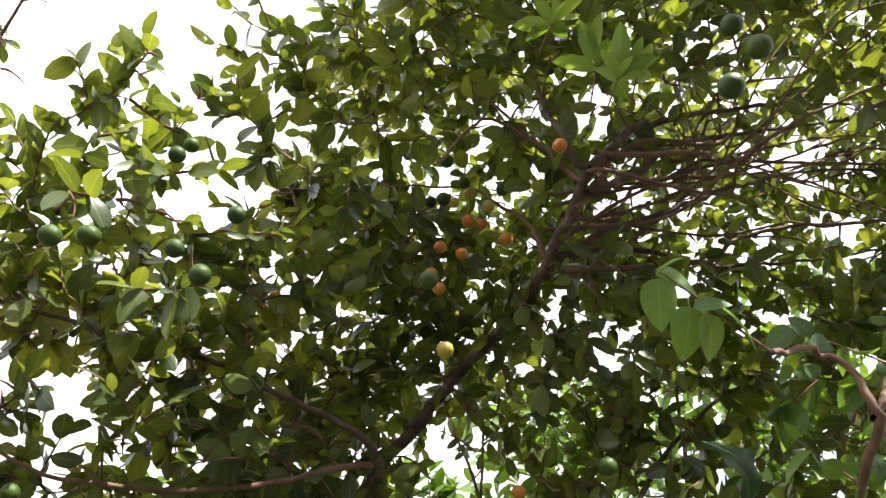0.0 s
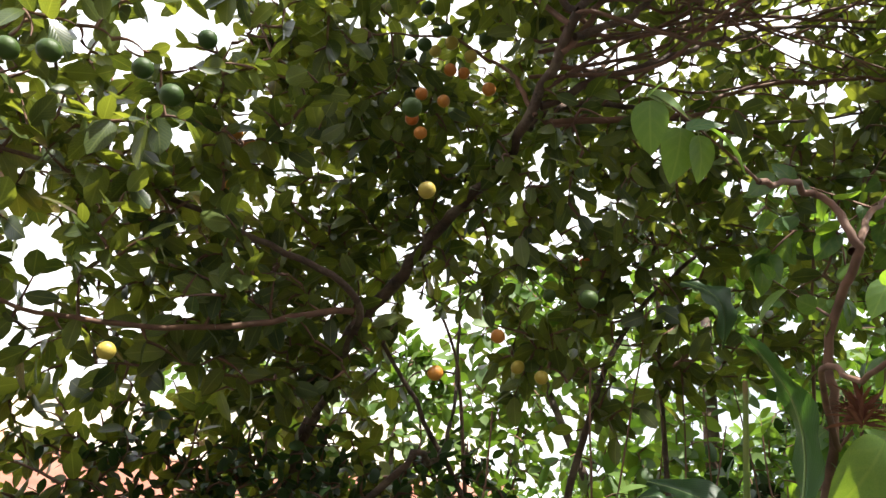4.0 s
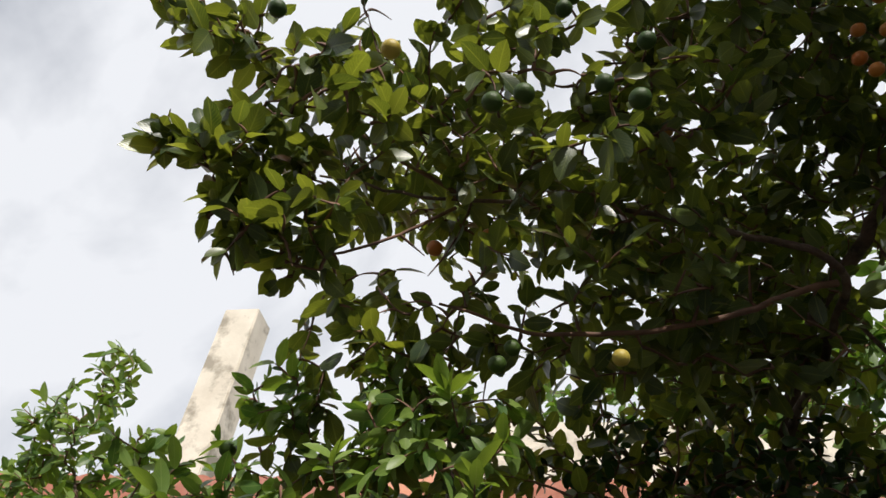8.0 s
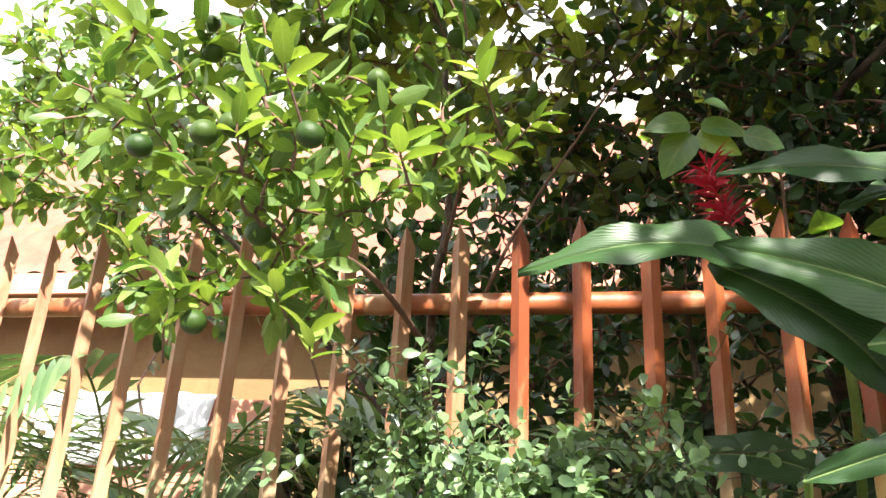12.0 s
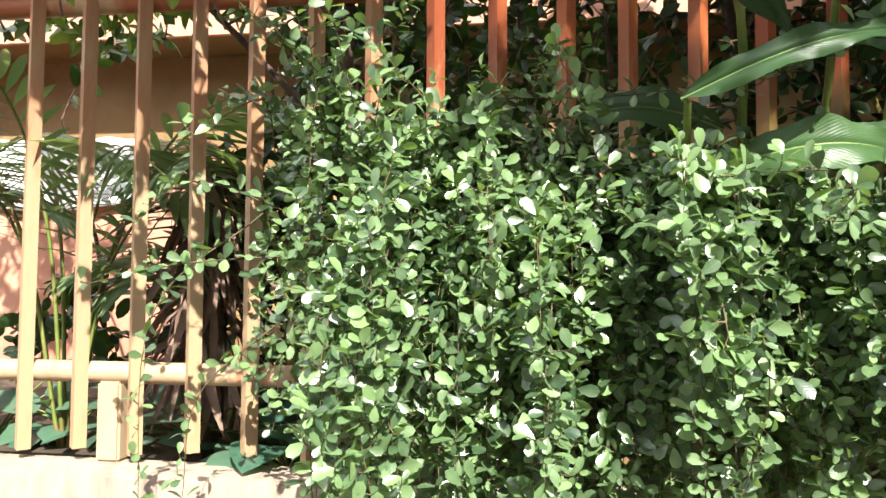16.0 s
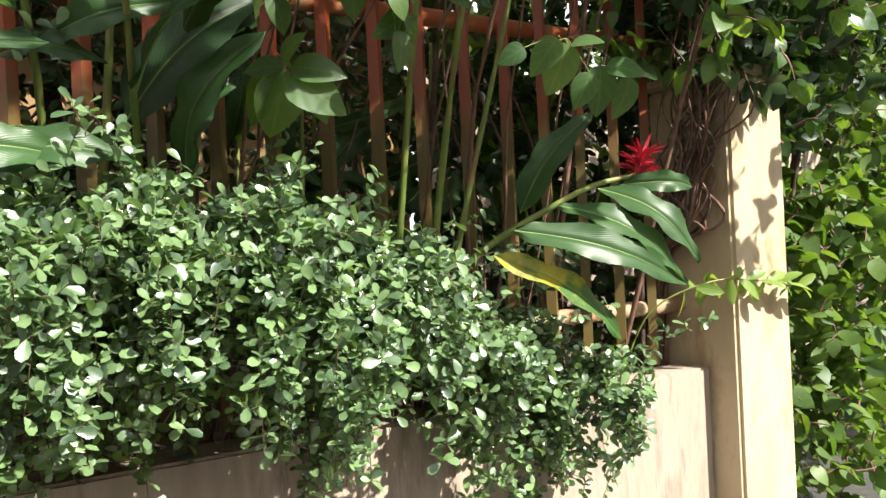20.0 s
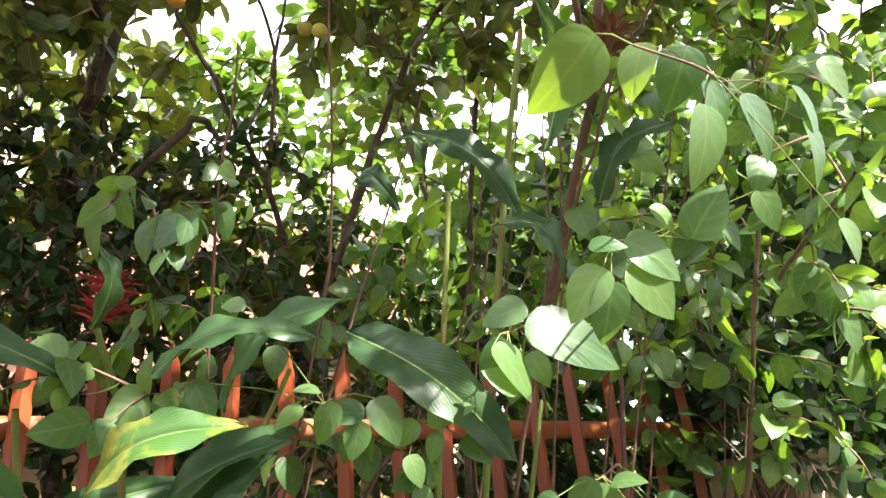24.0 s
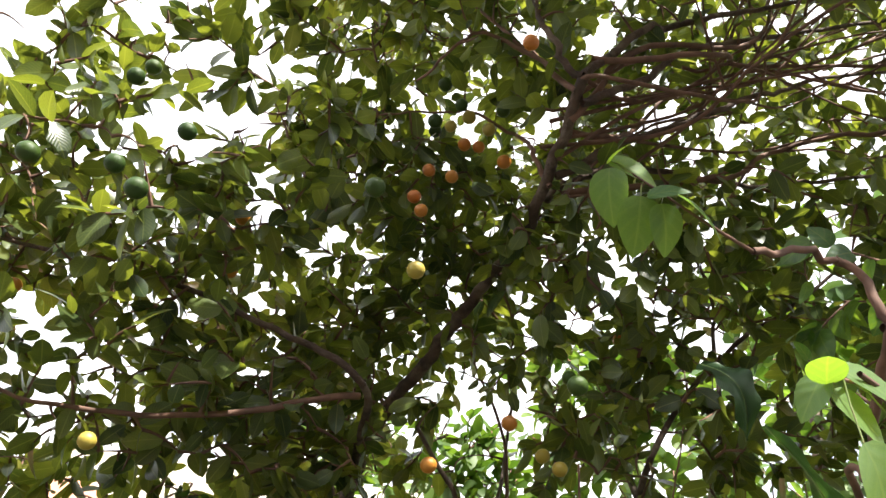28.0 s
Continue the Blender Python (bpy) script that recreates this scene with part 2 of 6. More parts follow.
M = {
    "citrus_leaf": material("citrus_leaf", (0.017, 0.038, 0.018), (0.128, 0.168, 0.046), 0.3, 30, island=True, translucent=0.39, glow=(2.9, 2.45, 0.7), vein=0.22, ribs=60),
    "young_leaf": material("young_leaf", (0.035, 0.1, 0.027), (0.22, 0.31, 0.066), 0.4, 30, island=True, translucent=0.36, glow=(1.6, 1.6, 0.6), vein=0.3, ribs=60),
    "tea_leaf": material("tea_leaf", (0.013, 0.042, 0.025), (0.215, 0.335, 0.14), 0.32, 40, island=True, translucent=0.24, glow=(1.8, 1.9, 0.7), vein=0.16, ribs=40, spec=0.9),
    "ginger_leaf": material("ginger_leaf", (0.013, 0.042, 0.014), (0.05, 0.115, 0.034), 0.42, 14, island=True, translucent=0.28, glow=(1.7, 1.7, 0.6), vein=0.16, ribs=150),
    "yellowed_leaf": material("yellowed_leaf", (0.035, 0.1, 0.022), (0.08, 0.17, 0.03), 0.4, 6, stain=(0.4, 0.33, 0.04), stain_scale=6, stain_edge=(0.5, 0.62), translucent=0.28, glow=(1.5, 1.5, 0.6), vein=0.3, ribs=150),
    "broad_leaf": material("broad_leaf", (0.03, 0.082, 0.034), (0.12, 0.2, 0.065), 0.38, 60, island=True, translucent=0.42, glow=(3.6, 3.2, 0.6), vein=0.14, ribs=24),
    "far_leaf": material("far_leaf", (0.045, 0.1, 0.025), (0.14, 0.22, 0.05), 0.5, 8, island=True, translucent=0.4, glow=(1.8, 1.8, 0.6)),
    "bark": material("bark", (0.04, 0.027, 0.021), (0.12, 0.074, 0.054), 0.85, 25, bump=0.5, stain=(0.15, 0.11, 0.08), stain_scale=12),
    "twig": material("twig", (0.09, 0.048, 0.035), (0.21, 0.11, 0.072), 0.8, 25),
    "green_stem": material("green_stem", (0.1, 0.16, 0.03), (0.22, 0.24, 0.06), 0.5, 12, stain=(0.2, 0.13, 0.05), stain_scale=9),
    "green_fruit": material("green_fruit", (0.02, 0.05, 0.009), (0.05, 0.085, 0.013), 0.45, 20, bump=0.15, spec=0.3, island=True),
    "orange_fruit": material("orange_fruit", (0.42, 0.11, 0.012), (0.5, 0.22, 0.03), 0.42, 20, bump=0.15, island=True),
    "fence_paint": material("fence_paint", (0.22, 0.05, 0.018), (0.34, 0.095, 0.032), 0.5, 9, bump=0.2, stain=(0.44, 0.29, 0.155), stain_scale=5, stretch=(1, 1, 0.3), stain_edge=(0.5, 0.66), island=True, fade=(1.15, 0.4, 0.27)),
    "fence_worn": material("fence_worn", (0.26, 0.075, 0.03), (0.36, 0.14, 0.06), 0.6, 9, bump=0.2, stain=(0.37, 0.25, 0.145), stain_scale=6, stretch=(1, 1, 0.3), stain_edge=(0.47, 0.66), island=True, fade=(1.3, 0.55, 0.21)),
    "fence_moss": material("fence_moss", (0.2, 0.035, 0.013), (0.3, 0.06, 0.018), 0.5, 9, bump=0.12, stain=(0.12, 0.085, 0.025), stain_scale=5, stretch=(1, 1, 0.3), stain_edge=(0.5, 0.66), island=True, fade=(1.2, 0.6, 0.22)),
    "dry_flower": material("dry_flower", (0.1, 0.03, 0.02), (0.24, 0.09, 0.05), 0.8, 15, island=True),
    "fence_faded": material("fence_faded", (0.34, 0.24, 0.15), (0.44, 0.32, 0.2), 0.65, 9, bump=0.15, stain=(0.38, 0.13, 0.06), stain_scale=5, stretch=(1, 1, 0.3)),
    "concrete": material("concrete", (0.27, 0.215, 0.165), (0.48, 0.39, 0.31), 0.9, 9, bump=0.6, stain=(0.16, 0.12, 0.09), stain_scale=9, stretch=(1, 1, 0.22), stain_edge=(0.48, 0.68)),
    "pillar_paint": material("pillar_paint", (0.4, 0.31, 0.19), (0.54, 0.45, 0.31), 0.85, 5, bump=0.3, stain=(0.26, 0.16, 0.08), stain_scale=5, stain_edge=(0.5, 0.68), stretch=(1, 1, 0.45)),
    "soil": material("soil", (0.03, 0.02, 0.013), (0.08, 0.055, 0.035), 0.95, 12, bump=0.8),
    "asphalt": material("asphalt", (0.045, 0.043, 0.04), (0.075, 0.07, 0.065), 0.9, 20, bump=0.5),
    "roof_tile": material("roof_tile", (0.22, 0.07, 0.042), (0.3, 0.11, 0.068), 0.75, 6, bump=0.3, stain=(0.25, 0.1, 0.07), stain_scale=3),
    "ochre_wall": material("ochre_wall", (0.22, 0.135, 0.055), (0.28, 0.18, 0.08), 0.85, 4, bump=0.2, stain=(0.2, 0.12, 0.05), stain_scale=2),
    "coral_wall": material("coral_wall", (0.55, 0.25, 0.16), (0.62, 0.32, 0.22), 0.85, 4, bump=0.2, stain=(0.45, 0.2, 0.13), stain_scale=2),
    "pale_wall": material("pale_wall", (0.55, 0.5, 0.42), (0.68, 0.63, 0.54), 0.9, 3, bump=0.3, stain=(0.3, 0.27, 0.22), stain_scale=2.5),
    "yellow_fruit": material("yellow_fruit", (0.4, 0.3, 0.04), (0.45, 0.36, 0.08), 0.42, 20, bump=0.15, island=True),
    "shrub_stem": material("shrub_stem", (0.05, 0.04, 0.022), (0.15, 0.11, 0.055), 0.8, 25),
    "palm_leaf": material("palm_leaf", (0.08, 0.15, 0.07), (0.2, 0.28, 0.13), 0.4, 20, island=True, translucent=0.25, glow=(1.6, 1.6, 0.7)),
    "bed_leaf": material("bed_leaf", (0.04, 0.11, 0.075), (0.12, 0.21, 0.13), 0.4, 12, island=True, translucent=0.25, glow=(1.6, 1.7, 0.7)),
    "dry_frond": material("dry_frond", (0.1, 0.055, 0.04), (0.3, 0.2, 0.15), 0.8, 20, island=True, translucent=0.15, glow=(1.4, 1.2, 0.9)),
    "white_frame": material("white_frame", (0.7, 0.68, 0.63), (0.78, 0.76, 0.72), 0.6, 10),
    "dark_glass": material("dark_glass", (0.015, 0.017, 0.02), (0.03, 0.032, 0.035), 0.1, 5),
    "white_sheet": material("white_sheet", (0.68, 0.7, 0.74), (0.8, 0.8, 0.8), 0.5, 5, bump=0.2),
    # Darker leaf for growth in shade: part of that shade is in the colour.
    "shaded_leaf": material("shaded_leaf", (0.012, 0.032, 0.012), (0.045, 0.09, 0.026), 0.4, 30, island=True, translucent=0.25, glow=(1.8, 1.9, 0.6)),
    "pale_rib": material("pale_rib", (0.16, 0.24, 0.08), (0.22, 0.3, 0.1), 0.45, 20),
    "new_leaf": material("new_leaf", (0.1, 0.19, 0.035), (0.27, 0.36, 0.075), 0.4, 30, island=True, translucent=0.36, glow=(1.5, 1.5, 0.6), vein=0.4, ribs=60),
    "red_flower": material("red_flower", (0.3, 0.008, 0.025), (0.5, 0.03, 0.06), 0.5, 15, island=True, translucent=0.2, glow=(1.3, 0.8, 0.8)),
}

# ---- mesh helpers ----
def part(name, mesh, mat=None, parent=None, label="", smooth=False):
    """Links a bmesh or a mesh as one object, under a thing if one is given."""
    if isinstance(mesh, bmesh.types.BMesh):
        bm, mesh = mesh, bpy.data.meshes.new(name)
        bmesh.ops.recalc_face_normals(bm, faces=bm.faces)
        bm.to_mesh(mesh)
        bm.free()
    if smooth:
        mesh.polygons.foreach_set("use_smooth", [True] * len(mesh.polygons))
    if mat and not mesh.materials:
        mesh.materials.append(mat)
    ob = new(name, mesh)
    if parent:
        ob.parent = parent
    return tagged(ob, label)


def thing(name, at, label, category, group="", kind=""):
    ob = new(name)
    ob.location = at
    ob.empty_display_size = 0.1
    bpy.context.view_layer.update()
    return tagged(ob, label, category, group, kind)


def under(ob, parent):
    """Parents ob, given in world places, to parent."""
    ob.parent = parent
    ob.matrix_parent_inverse = Matrix.Translation(parent.location).inverted()
    return ob


def box(x0, x1, y0, y1, z0, z1, bevel=0.0, cuts=0):
    bm = bmesh.new()
    bmesh.ops.create_cube(bm, size=1)
    for v in bm.verts:
        v.co = Vector((x0 + (v.co.x + 0.5) * (x1 - x0), y0 + (v.co.y + 0.5) * (y1 - y0), z0 + (v.co.z + 0.5) * (z1 - z0)))
    if cuts:
        bmesh.ops.subdivide_edges(bm, edges=bm.edges[:], cuts=cuts, use_grid_fill=True)
    elif bevel:
        bmesh.ops.bevel(bm, geom=bm.edges[:], offset=bevel, segments=2, affect="EDGES")
    return bm


def tri_mesh(name, co, tris, mat, across=None, along=None):
    me = bpy.data.meshes.new(name)
    co, tris = np.asarray(co, np.float32), np.asarray(tris, np.int32)
    me.vertices.add(len(co))
    me.vertices.foreach_set("co", co.ravel())
    me.loops.add(tris.size)
    me.loops.foreach_set("vertex_index", tris.ravel())
    me.polygons.add(len(tris))
    me.polygons.foreach_set("loop_start", np.arange(0, tris.size, 3, dtype=np.int32))
    me.polygons.foreach_set("use_smooth", np.ones(len(tris), bool))
    me.update(calc_edges=True)
    for key, values in (("across", across), ("along", along)):
        if values is not None:
            me.attributes.new(key, "FLOAT", "POINT").data.foreach_set("value", np.asarray(values, np.float32))
    me.materials.append(mat)
    return me


def leaf_marks(shape):
    """Across (0 at the midrib, 1 at the edge) and along for a leaf's vertices."""
    co = shape[0]
    return (np.abs(co[:, 1]) > 1e-6).astype(float), co[:, 0]


def unit(v):
    return v / np.maximum(np.linalg.norm(v, axis=-1, keepdims=True), 1e-9)


def tubes(name, lines, mat, sides=4):
    """One mesh of tapered tubes: lines of (points, first radius, last radius)."""
    cos, tris, n0 = [], [], 0
    a = np.linspace(0, 2 * np.pi, sides, endpoint=False)
    for pts, r0, r1 in lines:
        pts = np.asarray(pts, float)
        tan = unit(np.gradient(pts, axis=0))
        ref = np.where(np.abs(tan[:, 2:3]) > 0.9, [[1.0, 0, 0]], [[0, 0, 1.0]])
        u = unit(np.cross(tan, ref))
        w = np.cross(tan, u)
        r = np.linspace(r0, r1, len(pts))[:, None, None]
        ring = pts[:, None] + r * (np.cos(a)[None, :, None] * u[:, None] + np.sin(a)[None, :, None] * w[:, None])
        cos.append(ring.reshape(-1, 3))
        k = len(pts)
        i = np.arange(k - 1)[:, None] * sides
        j = np.arange(sides)[None]
        p, q = n0 + i + j, n0 + i + (j + 1) % sides
        tris.append(np.stack([p, q, q + sides], -1).reshape(-1, 3))
        tris.append(np.stack([p, q + sides, p + sides], -1).reshape(-1, 3))
        n0 += k * sides
    return tri_mesh(name, np.concatenate(cos), np.concatenate(tris), mat)


def smooth_line(points, n=12):
    """A smooth line through points (Catmull-Rom)."""
    p = np.asarray(points, float)
    p = np.vstack([2 * p[0] - p[1], p, 2 * p[-1] - p[-2]])
    out = []
    for i in range(1, len(p) - 2):
        for t in np.linspace(0, 1, n, endpoint=False):
            a, b, c, d = p[i - 1], p[i], p[i + 1], p[i + 2]
            out.append(0.5 * (2 * b + (c - a) * t + (2 * a - 5 * b + 4 * c - d) * t * t + (3 * b - a - 3 * c + d) * t**3))
    return np.array(out + [p[-2]])


def leaf_shape(widths, droop=0.08, fold=0.25, stations=(0.22, 0.5, 0.78)):
    """A leaf 1 long along x: half widths at the stations, folded along the midrib and drooping."""
    s = np.array([0.0, *stations, 1.0])
    n, w = len(s), np.array(widths)
    mid = np.stack([s, 0 * s, -droop * s**2 * 2], -1)
    side = [np.stack([s[1:-1], k * w, mid[1:-1, 2] + fold * w], -1) for k in (1, -1)]
    tris = []
    for o, flip in ((n, False), (2 * n - 2, True)):
        t = [(0, 1, o)]
        for i in range(1, n - 2):
            t += [(i, i + 1, o + i - 1), (o + i - 1, i + 1, o + i)]
        t.append((n - 2, n - 1, o + n - 3))
        tris += [(a, c, b) if flip else (a, b, c) for a, b, c in t]
    return np.vstack([mid, *side]), np.array(tris)


CITRUS = leaf_shape((0.15, 0.25, 0.28, 0.18), 0.09, 0.22, (0.1, 0.3, 0.55, 0.83))
SPOON = leaf_shape((0.14, 0.29, 0.23), 0.08, 0.25, (0.22, 0.6, 0.88))
SLIM = leaf_shape((0.11, 0.2, 0.21, 0.12), 0.1, 0.3, (0.1, 0.32, 0.6, 0.86))
PETAL = leaf_shape((0.06, 0.07, 0.05), 0.15, 0.2)
STRAP = leaf_shape((0.035, 0.045, 0.03), 0.12, 0.3)
BROAD = leaf_shape((0.15, 0.29, 0.37, 0.39, 0.36, 0.29, 0.19, 0.09), 0.2, 0.1, (0.02, 0.1, 0.24, 0.4, 0.56, 0.7, 0.83, 0.93))


def leaf_frames(d, up):
    x = unit(d)
    z = unit(up - (up * x).sum(-1, keepdims=True) * x)
    return x, np.cross(z, x), z


def leaf_mass(name, pos, d, up, size, shape, mat):
    co, tris = shape
    x, y, z = leaf_frames(d, up)
    v = pos[:, None] + size[:, None, None] * (co[None, :, 0:1] * x[:, None] + co[None, :, 1:2] * y[:, None] + co[None, :, 2:3] * z[:, None])
    t = tris[None] + (np.arange(len(pos)) * len(co))[:, None, None]
    a, b = leaf_marks(shape)
    return tri_mesh(name, v.reshape(-1, 3), t.reshape(-1, 3), mat, np.tile(a, len(pos)), np.tile(b, len(pos)))


def foliage(tree, pos, d, up, size, shape, mat, single, nearest=(0.6, -1.9, 2.3), name="leaf"):
    """Leaves of a plant: the ones by the path as parts, the rest as one mass."""
    order = np.argsort(np.linalg.norm(pos - np.array(nearest), axis=1))
    one, rest = order[:single], order[single:]
    me = tri_mesh(name, *shape, mat, *leaf_marks(shape))
    x, y, z = leaf_frames(d, up)
    for i in one:
        ob = new(name, me)
        s = float(size[i])
        ob.matrix_world = Matrix((
            (x[i, 0] * s, y[i, 0] * s, z[i, 0] * s, pos[i, 0]), (x[i, 1] * s, y[i, 1] * s, z[i, 1] * s, pos[i, 1]),
            (x[i, 2] * s, y[i, 2] * s, z[i, 2] * s, pos[i, 2]), (0, 0, 0, 1)))
        under(ob, tree)
    if len(rest):
        mass = part("foliage", leaf_mass("foliage", pos[rest], d[rest], up[rest], size[rest], shape, mat))
        under(tagged(mass, kind="stuff"), tree)


def in_clumps(clumps, rng):
    out = []
    for cx, cy, cz, rx, ry, rz, n in clumps:
        v = unit(rng.normal(size=(n, 3))) * rng.uniform(0.15, 1, (n, 1)) ** 0.45
        out.append(v * (rx, ry, rz) + (cx, cy, cz))
    return np.concatenate(out)


def grow(skeleton, targets, rng, lift=0.12):
    """Twigs from the nearest wood to every target; later twigs sprout from earlier ones."""
    pool = np.asarray(skeleton, float)
    near = np.array([np.min(((pool - t) ** 2).sum(1)) for t in targets])
    lines = []
    for t in targets[np.argsort(near)]:
        d = ((pool - t) ** 2).sum(1) + 0.3 * np.maximum(pool[:, 2] - t[2], 0) ** 2
        a = pool[np.argmin(d)]
        gap = np.linalg.norm(t - a)
        bend = rng.normal(size=3) * 0.12 * gap
        bend[2] += lift * gap
        s = np.linspace(0, 1, 6)[:, None]
        line = a * (1 - s) ** 2 + (a * 0.5 + t * 0.5 + bend) * 2 * s * (1 - s) + t * s**2
        lines.append(line)
        pool = np.vstack([pool, line[1:]])
    return lines


def twig_leaves(lines, rng, reach=0.2, gap=0.02, size=(0.045, 0.08), spread=0.9, drop=0.15, flat=0.6, along=(0.45, 1.15), wild=0.2, face=(0, 0, 0)):
    """Places, ways, normals and sizes of leaves along the last stretch of every twig."""
    P, D, U, S = [], [], [], []
    for line in lines:
        line = np.asarray(line)
        seg = np.linalg.norm(np.diff(line, axis=0), axis=1)
        cum = np.concatenate([[0], np.cumsum(seg)])
        total = cum[-1]
        start = max(total - reach, 0.0)
        n = max(int((total - start) / gap), 3)
        s = np.linspace(start, total, n)
        p = np.stack([np.interp(s, cum, line[:, k]) for k in range(3)], -1)
        tan = unit(line[-1] - line[-3])[None] + rng.normal(size=(n, 3)) * 0.1
        ref = unit(np.cross(tan, rng.normal(size=3)[None]))
        oth = np.cross(unit(tan), ref)
        a = np.arange(n) * 2.4 + rng.uniform(0, 6)
        out = np.cos(a)[:, None] * ref + np.sin(a)[:, None] * oth
        f = np.linspace(0, 1, n)[:, None]
        d = unit(tan) * (along[0] + (along[1] - along[0]) * f) + out * spread + rng.normal(size=(n, 3)) * wild
        d[:, 2] -= drop
        P.append(p)
        D.append(d)
        U.append(np.array([[face[0], face[1], face[2] + flat]]) + rng.normal(size=(n, 3)) * 0.45 - 0.15 * out)
        S.append(rng.uniform(*size, n))
    return tuple(np.concatenate(v) for v in (P, D, U, S))


# ---- structure ----
ground = part("ground", box(-60, 60, -60, 60, -0.3, 0.0), M["asphalt"])
tagged(ground, "grey asphalt lane reaching to the horizon", "ground", kind="structure")
bed = part("soil_bed", box(-9, 2.89, 0.07, 2.6, 0.0, 0.96), M["soil"])
tagged(bed, "dark bare soil behind the low wall", "soil", kind="structure")
wall = part("wall_low", box(-6, 2.895, -0.075, 0.065, 0.0, 1.035, bevel=0.008), M["concrete"])
tagged(wall, "low stained concrete garden wall under the fence", "wall", kind="structure")


def pillar():
    p = thing("gate_pillar", (3.037, 0.0, 0), "cream painted square concrete pillar with flaking stains", "pillar")
    under(part("shaft", box(2.897, 3.178, -0.19, 0.16, 0, 2.02, bevel=0.012), M["pillar_paint"]), p)
    under(part("cap", box(2.887, 3.188, -0.2, 0.17, 2.02, 2.06, bevel=0.01), M["pillar_paint"]), p)


pillar()


def angle_bar(height, arm=0.03, thick=0.004):
    """A bar of V section with its ridge to the front and a cut, pointed top."""
    bm = bmesh.new()
    k = arm / math.sqrt(2)
    t = thick * math.sqrt(2)
    outline = [(-k, k), (0, 0), (k, k), (k - t / 2, k + t / 2), (0, t), (-k + t / 2, k + t / 2)]
    low = [bm.verts.new((x, y, 0)) for x, y in outline]
    top = [bm.verts.new((x, y, height - abs(x) / k * 0.055)) for x, y in outline]
    for i in range(6):
        j = (i + 1) % 6
        bm.faces.new((low[i], low[j], top[j], top[i]))
    for ring in (low, top):
        bm.faces.new((ring[0], ring[1], ring[4], ring[5]))
        bm.faces.new((ring[1], ring[2], ring[3], ring[4]))
    return bm


def rail(z, x0, x1, y):
    bm = bmesh.new()
    bmesh.ops.create_cone(bm, segments=14, radius1=0.026, radius2=0.026, depth=x1 - x0, cap_ends=True)
    bmesh.ops.transform(bm, matrix=pose((x0 + x1) / 2, y, z, 0, 90, 0), verts=bm.verts)
    return bm


def fence():
    f = thing("picket_fence", (0, 0.02, 1.035), "orange-brown painted metal picket fence with pointed bars on the low wall", "fence")
    rng = random.Random(4)
    bars = []
    for paint in ("fence_worn", "fence_paint", "fence_moss"):
        bar = bpy.data.meshes.new("picket")
        bm = angle_bar(1.29)
        bmesh.ops.recalc_face_normals(bm, faces=bm.faces)
        bm.to_mesh(bar)
        bm.free()
        bar.materials.append(M[paint])
        bars.append(bar)
    for n in range(-26, 20):
        ob = new("picket", bars[0 if n < 1 else 1 if n < 6 else 2])
        ob.matrix_world = pose(0.1435 * n + 0.004 + rng.uniform(-0.003, 0.003), 0, 1.062 + rng.uniform(-0.008, 0.006), 0, rng.uniform(-0.2, 0.2), rng.uniform(-5, 5))
        under(ob, f)
    for z in (2.155, 1.245):
        under(part("rail", rail(z, -3.9, 2.895, 0.046), M["fence_paint" if z > 2 else "fence_faded"], smooth=True), f)
    for x in (-2.9, -0.64, 0.93, 2.08):
        under(part("post", box(x - 0.03, x + 0.03, 0.02, 0.075, 1.035, 1.225, bevel=0.006), M["fence_faded"]), f)


fence()


def wave_roof(x0, x1, low, high, pitch=0.2, amp=0.03):
    """A roof slope of ribbed tiles between two (y, z) edges."""
    n = int((x1 - x0) / pitch * 8)
    courses = 9
    co, tris = [], []
    for j in range(courses * 2):
        c, edge = divmod(j, 2)
        t = (c + edge) / courses
        step = 0.025 * (1 - edge)
        for i in range(n + 1):
            x = x0 + (x1 - x0) * i / n
            co.append((x, low[0] + (high[0] - low[0]) * t, low[1] + (high[1] - low[1]) * t + amp * abs(math.sin(math.pi * (x - x0) / pitch)) + step))
    m = n + 1
    for j in range(courses * 2 - 1):
        for i in range(n):
            p = j * m + i
            tris += [(p, p + 1, p + m + 1), (p, p + m + 1, p + m)]
    return co, tris


